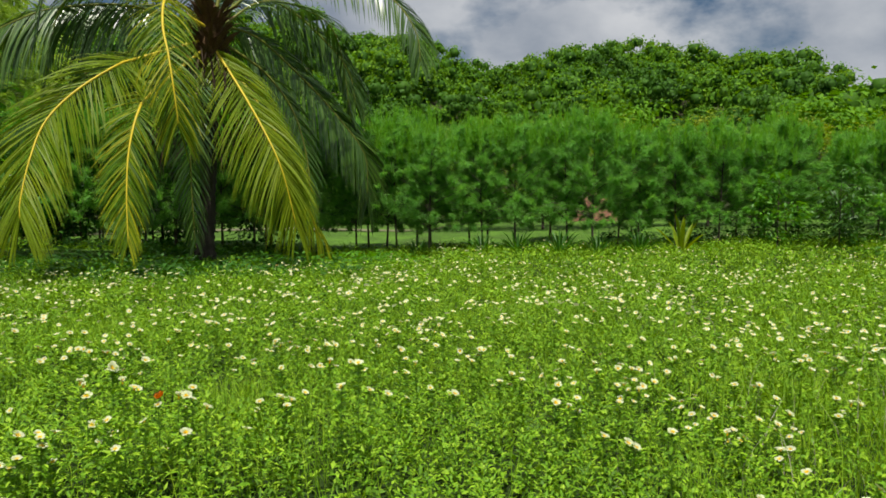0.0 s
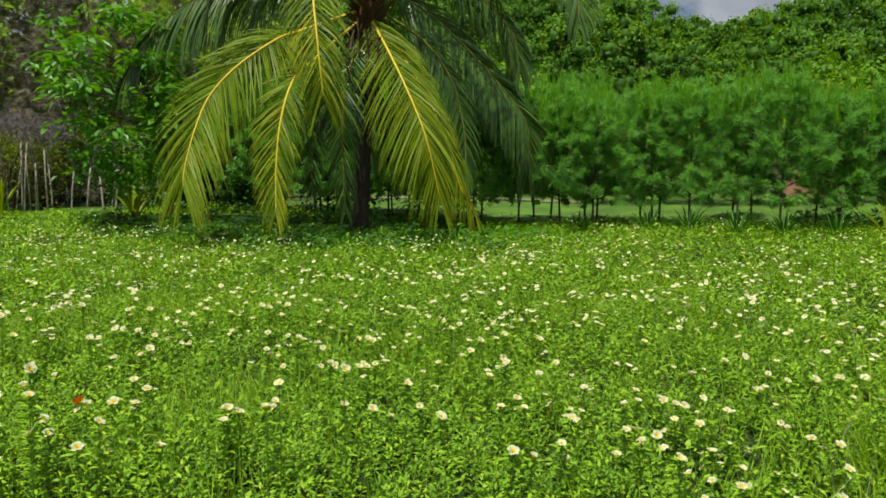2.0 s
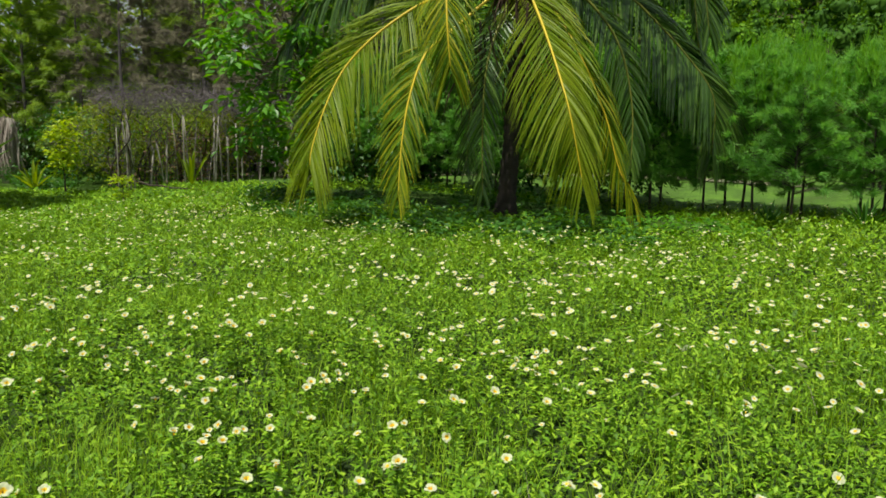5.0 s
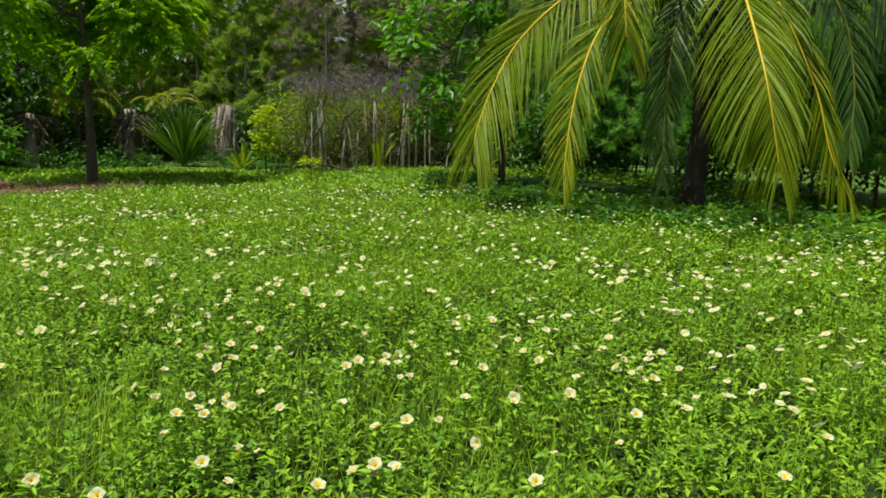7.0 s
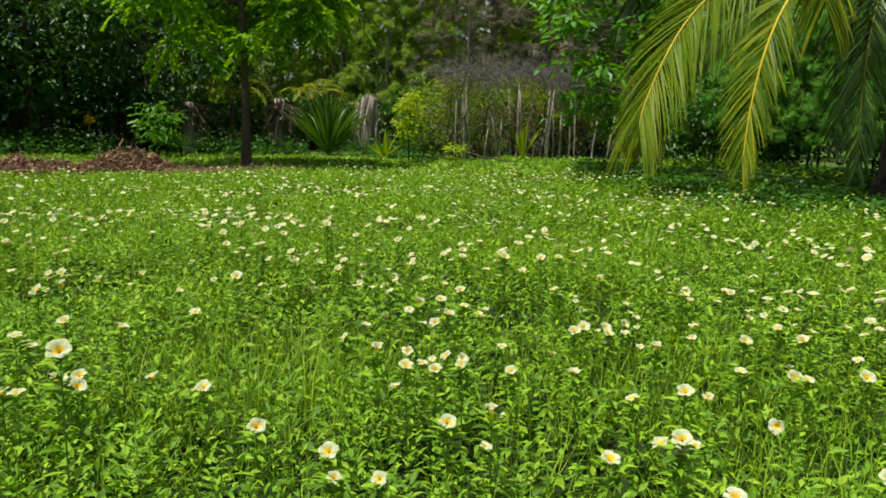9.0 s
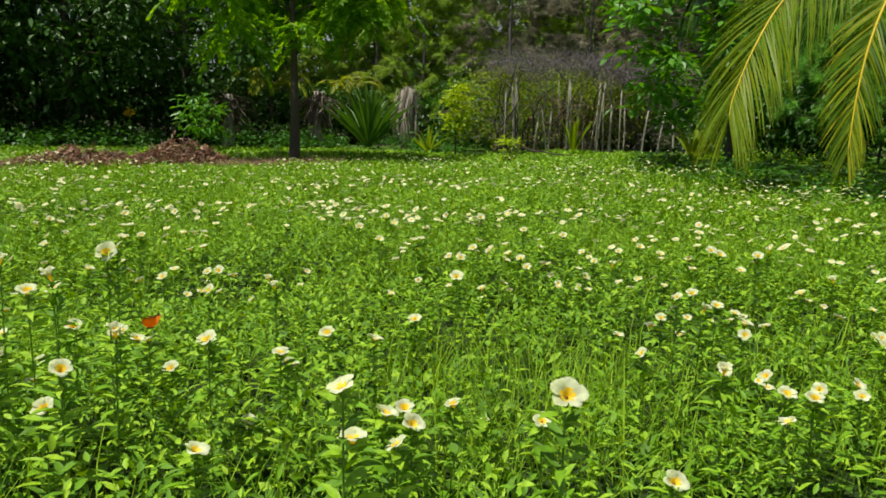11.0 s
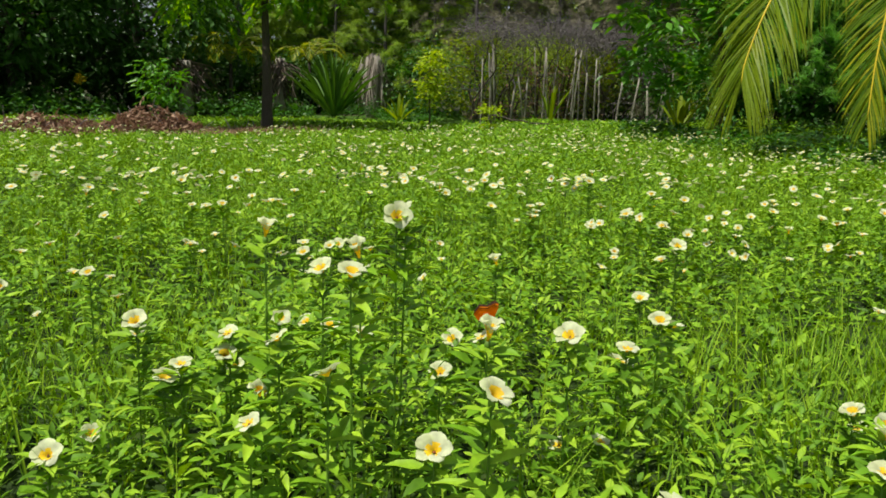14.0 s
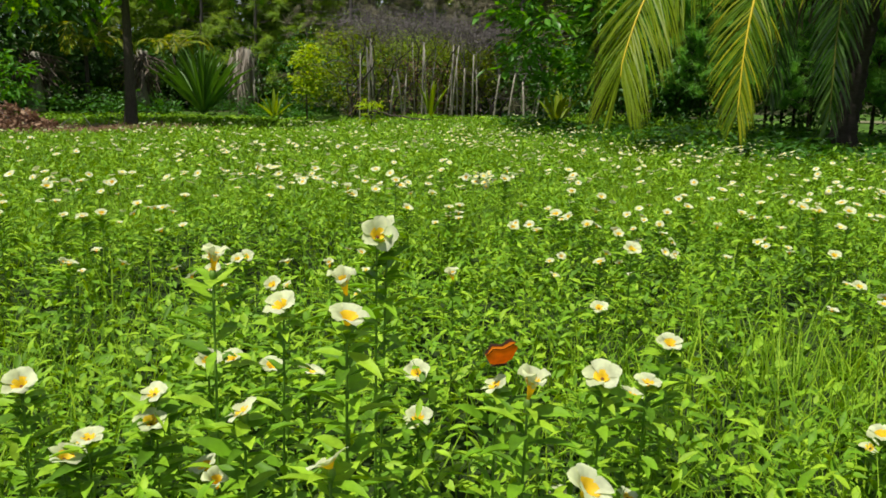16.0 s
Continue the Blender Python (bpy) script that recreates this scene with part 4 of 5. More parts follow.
# shrubs at the edge of the clearing
broadleaf("lime_shrub", "yellow-green young shrub on a thin stem", "shrub", (-16.6, 13.3), 1.6, 0.025, 20, 30, (0.15, 0.075), 151, (0.0, 0, 1.2, 0.26, 0.26, 0.66), M_LIME, 0.1, 0.13)
broadleaf("lime_shrub", "small yellow-green bush in the grass", "shrub", (-13.6, 12.95), 0.5, 0.015, 10, 26, (0.11, 0.055), 152, (0, 0, 0.36, 0.15, 0.15, 0.28), M_LIME, 0.0, 0.12)
broadleaf("green_shrub", "leafy green bush below the dark trees", "shrub", (-19.6, 7.4), 1.2, 0.03, 20, 18, (0.22, 0.075), 153, (0, 0, 0.8, 0.5, 0.5, 0.58), M_BRIGHT, 0.35, 0.2)
for n, (x, y) in enumerate(((8.8, 16.6), (9.9, 15.9), (10.9, 15.2), (7.6, 17.0))):
    broadleaf("green_shrub", "tall weedy shrub with pale leaves by the trees", "shrub", (x, y), 1.7, 0.02, 22, 26, (0.16, 0.06), 160 + n, (0, 0, 1.1, 0.5, 0.5, 0.85), M_BRIGHT if n % 2 else M_DARKTREE, 0.3, 0.16, group="weedy shrubs")


# ---------------------------------------------------------------- rosettes
def rosette(name, label, category, at, leaves, length, width, seed, mat, low=0.15, high=1.45, group=""):
    rs = np.random.RandomState(seed)
    ob = thing(name, (at[0], at[1], float(ground_z(*at))), label, category, group)
    u = (np.arange(leaves) + rs.rand(leaves)) / leaves
    az = np.arange(leaves) * 2.399 + rs.normal(0, 0.15, leaves)
    el = low + (high - low) * u
    pos = np.stack([0.05 * np.sin(az), 0.05 * np.cos(az), 0.05 + 0.25 * u * length * 0.3], -1)
    geos = strewn(SWORD, pos, az, el, rs.normal(0, 0.1, leaves), length * rs.uniform(0.75, 1.05, leaves), width)
    nv, nf = len(SWORD[0]), len(SWORD[1])
    for k in range(leaves):
        part("leaf", (geos[0][k * nv:(k + 1) * nv], SWORD[1]), mat, ob)
    return ob


rosette("agave", "large sword-leaved green agave under a tree", "agave", (-20.9, 12.7), 58, 1.9, 0.085, 171, M_SWORD, 0.72, 1.5)
for n, (x, y, s) in enumerate(((1.7, 17.0, 0.55), (2.6, 16.6, 0.6), (3.5, 16.9, 0.5), (-0.6, 17.3, 0.45), (0.9, 17.2, 0.5), (4.4, 16.8, 0.55))):
    rosette("spiky_plant", "dark spiky rosette plant at the foot of the trees", "spiky plant", (x, y), 22, s, 0.05, 180 + n, M_WEED, 0.3, 1.4, "spiky plants")
rosette("coconut_sprout", "young coconut sprout with yellow-green blades", "palm sprout", (5.3, 16.6), 9, 0.85, 0.10, 190, M_FROND_OLD, 0.6, 1.5)
rosette("coconut_sprout", "young palm sprout in the shade of the fence", "palm sprout", (-10.9, 15.9), 9, 0.85, 0.12, 191, M_FROND_OLD, 0.7, 1.5)
rosette("coconut_sprout", "yellowing palm sprout in front of dead fronds", "palm sprout", (-18.3, 13.4), 12, 0.75, 0.1, 192, M_FROND_OLD, 0.3, 1.5)
rosette("coconut_sprout", "yellow-green sprout between the fence stakes", "palm sprout", (-14.6, 15.6), 8, 0.9, 0.09, 193, M_FROND_OLD, 0.9, 1.5)


def feather_palm(label, at, fronds, length, seed, mat):
    rs = np.random.RandomState(seed)
    base = np.array([at[0], at[1], float(ground_z(at[0], at[1]))])
    ob = thing("young_palm", base, label, "palm tree", "young palms")
    part("trunk", tube([(0, 0, -0.05), (0.02, 0, 0.5), (0.04, 0, at[2])], [0.09, 0.07, 0.05], 8), M_PALMBARK, ob, smooth=True)
    for k in range(fronds):
        a = k * 2.4 + rs.normal(0, 0.2)
        d = np.array([math.sin(a), math.cos(a), 0])
        up = rs.uniform(0.5, 1.0)
        p = np.array([0, 0, at[2]])
        rach, leaves = frond_geometry([p, p + d * length * 0.35 + (0, 0, length * up), p + d * length * 0.8 + (0, 0, length * up * 0.8), p + d * length + (0, 0, length * up * 0.15)], length * 0.28, 26, 0.5, seed + k)
        f = part("frond", rach, M_RACHIS_GREEN, ob, smooth=True)
        part("feather_blade", joined(leaves), mat, f, smooth=True)


feather_palm("young palm with yellow-green fronds behind the tree", (-22.2, 10.05, 1.5), 9, 1.3, 201, M_FROND_OLD)
feather_palm("young palm with yellow-green fronds above the agave", (-24.2, 13.4, 1.7), 7, 1.3, 212, M_FROND_OLD)


# ---------------------------------------------------------------- dead fronds, stake fence, pole
def dead_fronds(label, at, n, length, seed, low, high, az0, az1, z0, mat=M_STRAW):
    rs = np.random.RandomState(seed)
    ob = thing("dead_fronds", (at[0], at[1], float(ground_z(*at))), label, "dead fronds", "dead fronds")
    az, el = rs.uniform(az0, az1, n), rs.uniform(low, high, n)
    pos = np.stack([rs.normal(0, 0.15, n), rs.normal(0, 0.15, n), z0 * rs.uniform(0.6, 1.05, n)], -1)
    part("dead_skirt", strewn(BLADE, pos, az, el, rs.normal(0, 0.5, n), length * rs.uniform(0.5, 1.1, n), rs.uniform(0.03, 0.08, n)), mat, ob)
    part("stump", tube([(0, 0, -0.05), (0.03, 0, z0 * 0.5), (0.0, 0.02, z0)], [0.22, 0.18, 0.16], 9), M_POST, ob, smooth=True)


dead_fronds("grey skirt of dead palm leaves hanging round a stump", (-21.8, 14.5), 190, 1.5, 221, -1.54, -1.2, 0, 6.28, 1.95)
dead_fronds("heap of grey-brown dead fronds below the trees", (-22.4, 11.6), 90, 1.2, 222, -1.2, -0.2, 0.3, 3.2, 1.7, M_HUSK)
dead_fronds("heap of grey-brown dead fronds below the trees", (-22.0, 8.7), 130, 1.3, 223, -1.2, -0.1, 0, 6.28, 1.5, M_HUSK)


def stake_fence():
    rs = np.random.RandomState(231)
    fence = thing("stake_fence", (-15.2, 15.8, float(ground_z(-15.2, 15.8))), "fence of thin weathered wooden stakes", "fence")
    for y in np.cumsum(rs.exponential(0.17, 46) + 0.05) - 2.1:
        yy = y + rs.normal(0, 0.05)
        x = rs.normal(0, 0.12) + 0.10 * yy + max(0.0, yy - 2.5) * 0.5
        hh, r = rs.uniform(0.7, 1.95), rs.uniform(0.012, 0.030)
        lx, ly = rs.normal(0, 0.08), rs.normal(0, 0.12)
        stake = part("stake", tube([(x, yy, -0.15), (x + lx * 0.4, yy + ly * 0.5, hh * 0.5), (x + lx, yy + ly, hh)], [r * 1.1, r, r * 0.8], 7), M_POST, fence, smooth=True)
        top = np.array([x + lx, yy + ly, hh - 0.03])
        for b in range(2):
            d = np.array([rs.normal(0, 0.25), rs.normal(0, 0.3), rs.uniform(0.4, 0.9)])
            part("forked_branch", tube([top, top + d * 0.5 + rs.normal(0, 0.04, 3), top + d + rs.normal(0, 0.08, 3)], [r * 0.55, r * 0.35, 0.004], 5), M_TWIG, stake, smooth=True)
    for z in (0.55, 1.2):
        pts = [(0.10 * y + max(0.0, y - 2.5) * 0.5 + 0.04, y, z + 0.05 * math.sin(y * 2)) for y in np.linspace(-2.1, 6.1, 20)]
        part("wire", tube(pts, 0.006, 4), M_TWIG, fence)
    # old vine that has climbed over the fence: a grey roof of twigs, leaves below it, bare stems down to the ground
    vine = thing("bare_vine", (-15.6, 16.0, float(ground_z(-15.6, 16.0))), "tangle of bare grey vine twigs over the fence", "vine")

    def wander(p, d, steps, step, wobble, low=0.03, high=2.9):
        pts = [np.array(p, float)]
        d = np.array(d, float)
        for k in range(steps):
            d = d / np.linalg.norm(d) + rs.normal(0, wobble, 3)
            pts.append(pts[-1] + d / np.linalg.norm(d) * step * rs.uniform(0.7, 1.3))
        pts = np.array(pts)
        pts[:, 2] = np.clip(pts[:, 2], low, high)
        return pts

    tw, limbs = [], []
    for k in range(1500):
        y = rs.uniform(-1.9, 3.6)
        roof = 2.28 + 0.14 * math.sin(y * 2.1) + 0.10 * math.sin(y * 4.7 + 1)
        tw.append(tube(wander((rs.normal(-0.4, 0.45), y, roof + rs.normal(0, 0.13)), rs.normal(0, 1, 3) * (0.7, 1, 0.45), 5, 0.11, 0.45), np.linspace(0.0065, 0.0025, 6), 3))
    for k in range(120):
        tw.append(tube(wander((rs.normal(-0.3, 0.35), rs.uniform(-1.9, 3.6), rs.uniform(0.05, 0.7)), (rs.normal(0, 0.4), rs.normal(0, 0.5), 1.0), 7, 0.2, 0.3), np.linspace(0.008, 0.003, 8), 3))
    for k in range(26):
        limbs.append(tube(wander((rs.normal(-0.35, 0.3), rs.uniform(-1.9, 3.6), 0.0), (0, rs.normal(0, 0.2), 1.0), 9, 0.27, 0.28), np.linspace(0.03, 0.010, 10), 6))
    tagged(part("twig_tangle", joined(tw), M_TWIG, vine), kind="stuff")
    tagged(part("branchwork", joined(limbs), M_BARK, vine, "dark twisted vine stems", smooth=True), kind="stuff")
    n = 4400
    lump = rs.randint(0, 60, n)
    cy, cz, cx = rs.uniform(-1.9, 3.6, 60), rs.uniform(0.75, 2.1, 60), rs.normal(-0.45, 0.35, 60)
    pos = np.stack([cx[lump] + rs.normal(0, 0.16, n), cy[lump] + rs.normal(0, 0.2, n), cz[lump] + rs.normal(0, 0.15, n)], -1)
    part("foliage", strewn(DIAMOND, pos, rs.uniform(0, 6.3, n), rs.normal(-0.2, 0.4, n), rs.normal(0, 0.4, n), rs.uniform(0.05, 0.11, n), rs.uniform(0.03, 0.07, n)), M_YGREEN, vine)
    n = 800
    pos = np.stack([rs.normal(0.1, 0.2, n), rs.normal(0.2, 0.9, n), rs.uniform(0.05, 1.5, n)], -1)
    tagged(part("leaf_litter", strewn(DIAMOND, pos, rs.uniform(0, 6.3, n), rs.normal(-0.4, 0.4, n), rs.normal(0, 0.4, n), rs.uniform(0.07, 0.14, n), rs.uniform(0.03, 0.07, n)), M_DRYLEAF, vine, "rust-brown withered leaves"), kind="stuff")


stake_fence()


def bamboo():
    at = np.array([-6.6, 3.05, float(ground_z(-6.6, 3.05))])
    ob = thing("bamboo_pole", at, "weathered bamboo pole standing in the meadow", "pole")
    z = np.linspace(-0.1, 3.4, 150)
    r = 0.030 - 0.002 * z + 0.005 * np.exp(-((z % 0.32) - 0.16) ** 2 / 0.00008)
    part("cane", tube(np.stack([-0.02 * z, -0.06 * z + 0.0 * z, z], -1), r, 10), M_BAMBOO, ob, smooth=True)


bamboo()


def leaf_heap(label, at, r, h, seed, n=2200):
    rs = np.random.RandomState(seed)
    ob = thing("leaf_heap", (at[0], at[1], float(ground_z(*at))), label, "leaf heap", "heaps of leaves")
    a, q = rs.uniform(0, 6.28, n), np.sqrt(rs.rand(n))
    z = h * (1 - q) ** 0.8 * rs.uniform(0.4, 1.0, n) * (1 + 0.35 * np.sin(3 * a + 1)) + 0.07
    pos = np.stack([q * r * np.sin(a) * 0.7, q * r * np.cos(a) * 1.2, z], -1)
    tagged(part("leaf_litter", strewn(DIAMOND, pos, rs.uniform(0, 6.28, n), rs.normal(0.1, 0.5, n), rs.normal(0, 0.6, n), rs.uniform(0.06, 0.17, n), rs.uniform(0.03, 0.06, n)), M_DRYLEAF, ob), kind="stuff")
    k = 22
    tw = []
    for j in range(k):
        p = pos[rs.randint(n)]
        d = rs.normal(0, 1, 3) * (1, 1, 0.8)
        d[2] = abs(d[2])
        d /= np.linalg.norm(d)
        tw.append(tube([p, p + d * 0.15, p + d * 0.3], [0.007, 0.006, 0.003], 4))
    tagged(part("twig_tangle", joined(tw), M_TWIG, ob), kind="stuff")


leaf_heap("heap of dry red-brown leaves and twigs on the grass", (-13.3, 4.1), 0.95, 0.27, 241, 3200)
leaf_heap("heap of dry brown leaves and twigs on the grass", (-14.2, 5.85), 0.80, 0.40, 242, 2400)

leaf_heap("dry leaves strewn thinly over the grass", (-14.6, 7.6), 1.3, 0.03, 243, 130)
rs = np.random.RandomState(246)
n = 2600
x, y = -13.9 + rs.normal(0, 0.55, n), 7.3 + rs.normal(0, 1.0, n)
pos = np.stack([x, y, ground_z(x, y) + 0.05], -1)
tagged(part("dry_grass", strewn(BLADE, pos, rs.uniform(0, 6.28, n), rs.normal(0.5, 0.35, n), rs.normal(0, 0.4, n), rs.uniform(0.08, 0.16, n), rs.uniform(0.006, 0.014, n)), M_DRYLEAF), "brown dry grass on the worn lawn by the leaf heaps", "grass", kind="stuff")
bloom = thing("yellow_flower", (-21.5, 5.95, float(ground_z(-21.5, 5.95))), "bright yellow flower head in the dark bushes", "flower")
part("stem", tube([(0, 0, -0.03), (0.02, 0.01, 0.4), (0, 0, 0.92)], [0.012, 0.01, 0.006], 6), M_STEM, bloom, smooth=True)
rs = np.random.RandomState(244)
part("flower", strewn(DIAMOND, np.stack([rs.normal(0, 0.05, 60), rs.normal(0, 0.05, 60), 0.92 + rs.normal(0, 0.05, 60)], -1), rs.uniform(0, 6.28, 60), rs.normal(0, 0.5, 60), rs.normal(0, 0.5, 60), rs.uniform(0.08, 0.14, 60), rs.uniform(0.05, 0.09, 60)), M_YOLK, bloom)

# bank of bare red earth behind the casuarinas
rs = np.random.RandomState(251)
u, v = np.meshgrid(np.linspace(0, 2 * np.pi, 26), np.linspace(0, 1, 9))
bz = 1.1 * (1 - v ** 2) * (1 + 0.25 * np.sin(3 * u) * v)
BV = np.stack([1.0 * v * np.cos(u) * (1 + 0.12 * np.sin(5 * u)), 0.9 * v * np.sin(u), bz - 0.03], -1).reshape(-1, 3)
i0 = (np.arange(8)[:, None] * 26 + np.arange(25)[None]).ravel()
bank = tagged(part("earth_bank", (BV, np.stack([i0, i0 + 1, i0 + 27, i0 + 26], -1)), M_EARTH, smooth=True), "low bank of bare red-brown earth", "earth bank")
bank.location = (6.1, 29.0, float(ground_z(6.1, 29.0)))


# ---------------------------------------------------------------- meadow
def canopy(x, y):
    """Height of the herb layer over the ground."""
    near = np.exp(-((x + 1.4) ** 2 + (y - 3.5) ** 2) / 1.2)
    far = np.clip((-10.5 - x) / 3.0, 0, 1)
    return (0.25 + 0.07 * smooth_noise(x, y, 7, 2.2) + 0.055 * smooth_noise(x, y, 8, 0.6) + 0.03 * smooth_noise(x, y, 6, 0.28) + 0.15 * near) * (1 - 0.65 * far)


def grassiness(x, y):
    """0: herbs, 1: grass."""
    g = 0.26 + 0.45 * smooth_noise(x, y, 9, 2.8) + 0.25 * smooth_noise(x, y, 10, 0.9)
    g = np.maximum(g, np.clip((-9.5 - x) / 3.0, 0, 1))
    return np.clip(np.maximum(g, np.exp(-((x - 2.6) ** 2 + (y - 4.2) ** 2) / 1.6)), 0.05, 1)


def in_field(x, y):
    """The part of the clearing that the walk looks over."""
    edge = np.interp(x, [-30, -20.5, -16, -14.6, -11, -8, -2, 14], [5, 12.4, 14.2, 17.5, 17.5, 19, 19, 19])
    under = (((x + 6.0) / 5.0) ** 2 + ((y - 15.9) / 2.3) ** 2 < 1) | (((x + 4.8) / 3.6) ** 2 + ((y - 14.8) / 2.5) ** 2 < 1)
    return ~under & (y < edge) & (x > -20.8) & (x < 0.62 * y + 1.2) & ((y > 2.2) | (y > 1.2 - 1.75 * x)) & (y > 1.0)


def ring_points(d0, d1, per_m2, seed):
    rs = np.random.RandomState(seed)
    n = int(math.pi * (d1 ** 2 - d0 ** 2) * per_m2)
    d, a = np.sqrt(rs.uniform(d0 ** 2, d1 ** 2, n)), rs.uniform(-math.pi, math.pi, n)
    x, y = -0.5 + d * np.sin(a), 2.8 + d * np.cos(a)
    ok = in_field(x, y)
    return x[ok], y[ok], rs


def herbs(d0, d1, shoots, leaves, size, shape, seed):
    """Leafy shoots between two distances from the middle of the walk."""
    x, y, rs = ring_points(d0, d1, shoots, seed)
    keep = (rs.rand(len(x)) > grassiness(x, y) * 0.85) & (smooth_noise(x, y, 13, 0.33) + rs.normal(0, 0.2, len(x)) > -0.5)
    x, y = x[keep], y[keep]
    n = len(x)
    h = canopy(x, y) * rs.uniform(0.65, 1.12, n)
    k = np.tile(np.arange(leaves), n)
    X, Y, H = (np.repeat(v, leaves) for v in (x, y, h))
    u = (k + rs.rand(len(k))) / leaves
    az = k * 2.399 + np.repeat(rs.uniform(0, 6.28, n), leaves) + rs.normal(0, 0.25, len(k))
    stem = 0.012 + 0.02 * rs.rand(len(k)) * (size / 0.06)
    pos = np.stack([X + stem * np.sin(az), Y + stem * np.cos(az), ground_z(X, Y) + H * (0.25 + 0.75 * u)], -1)
    el = rs.normal(0.1, 0.3, len(k)) + 0.5 * u
    return strewn(shape, pos, az, el, rs.normal(0, 0.3, len(k)), size * rs.uniform(0.6, 1.2, len(k)) * (1.15 - 0.4 * u), size * 0.32 * rs.uniform(0.7, 1.2, len(k)))


def blades(d0, d1, per_m2, length, width, seed):
    x, y, rs = ring_points(d0, d1, per_m2, seed)
    keep = rs.rand(len(x)) < grassiness(x, y) * 0.9 + 0.08
    x, y = x[keep], y[keep]
    n = len(x)
    pos = np.stack([x, y, ground_z(x, y) - 0.01], -1)
    hh = np.clip(canopy(x, y) / 0.25, 0.35, 1.4)
    return strewn(BLADE, pos, rs.uniform(0, 6.28, n), rs.normal(1.1, 0.28, n), rs.normal(0, 0.3, n), length * hh * rs.uniform(0.6, 1.25, n), width * rs.uniform(0.7, 1.3, n))


def meadow():
    for d0, d1, shoots, leaves, size, shape, seed in ((0.4, 2.2, 175, 21, 0.042, LANCE, 301), (2.2, 6.5, 115, 16, 0.056, LEAF, 302), (6.5, 11.5, 58, 12, 0.070, DIAMOND, 303), (11.5, 21.0, 28, 10, 0.10, DIAMOND, 304)):
        tagged(part("meadow_herbs", herbs(d0, d1, shoots, leaves, size, shape, seed), M_HERB), "low leafy green herbs covering the meadow", "meadow plants", kind="stuff")
    for d0, d1, dens, size, seed in ((0.4, 6.5, 330, 0.06, 306), (6.5, 11.5, 170, 0.09, 307), (11.5, 21.0, 80, 0.13, 308)):
        x, y, rs = ring_points(d0, d1, dens, seed)
        n = len(x)
        pos = np.stack([x, y, ground_z(x, y) + canopy(x, y) * rs.uniform(0.05, 0.5, n)], -1)
        tagged(part("low_herbs", strewn(DIAMOND, pos, rs.uniform(0, 6.28, n), rs.normal(0.2, 0.35, n), rs.normal(0, 0.3, n), size * rs.uniform(0.7, 1.3, n), size * rs.uniform(0.35, 0.6, n)), M_HERB), "lower leaves of the meadow herbs near the ground", "meadow plants", kind="stuff")
    for d0, d1, dens, ln, wd, seed in ((0.4, 3.0, 1200, 0.26, 0.0045, 311), (3.0, 6.5, 1150, 0.27, 0.0055, 312), (6.5, 11.5, 560, 0.25, 0.009, 313), (11.5, 21.0, 300, 0.24, 0.014, 314)):
        tagged(part("meadow_grass", blades(d0, d1, dens, ln, wd, seed), M_GRASS), "fresh green grass blades between the herbs", "grass", kind="stuff")

    rs = np.random.RandomState(319)
    n = 150000
    x, y = rs.uniform(-10, 10, n), rs.uniform(-7, 15, n)
    ok = ~in_field(x, y) & (y < 15.5)
    x, y = x[ok], y[ok]
    n = len(x)
    pos = np.stack([x, y, ground_z(x, y) + canopy(x, y) * rs.rand(n) * 0.8], -1)
    tagged(part("meadow_herbs", strewn(DIAMOND, pos, rs.uniform(0, 6.28, n), rs.normal(0.4, 0.4, n), rs.normal(0, 0.4, n), rs.uniform(0.07, 0.12, n), rs.uniform(0.03, 0.05, n)), M_HERB), "low leafy green herbs covering the meadow", "meadow plants", kind="stuff")


def dry_stems():
    rs = np.random.RandomState(318)
    for n, mat, wd in ((900, M_GRASS, 0.007), (160, M_STRAW, 0.004)):
        x, y = rs.normal(2.9, 0.9, n), rs.normal(4.6, 1.1, n)
        pos = np.stack([x, y, ground_z(x, y)], -1)
        tagged(part("tall_grass", strewn(BLADE, pos, rs.uniform(0, 6.28, n), rs.normal(1.15, 0.22, n), rs.normal(0, 0.3, n), rs.uniform(0.25, 0.48, n), rs.uniform(0.6, 1.2, n) * wd), mat), "taller grass stems, some dry, among the herbs", "grass", kind="stuff")


meadow()
dry_stems()

# white flowers with a yellow throat: funnels of five petals, radius 1, z up
PETAL_R = np.array([0.30, 0.52, 0.74, 0.91, 1.0])
PETAL_Z = np.array([0.30, 0.47, 0.56, 0.58, 0.53])
PETAL_W = np.array([1.10, 1.18, 1.15, 0.92, 0.50])


def turned(shape, a):
    c, s = math.cos(a), math.sin(a)
    return shape @ np.array([(c, s, 0), (-s, c, 0), (0, 0, 1)])


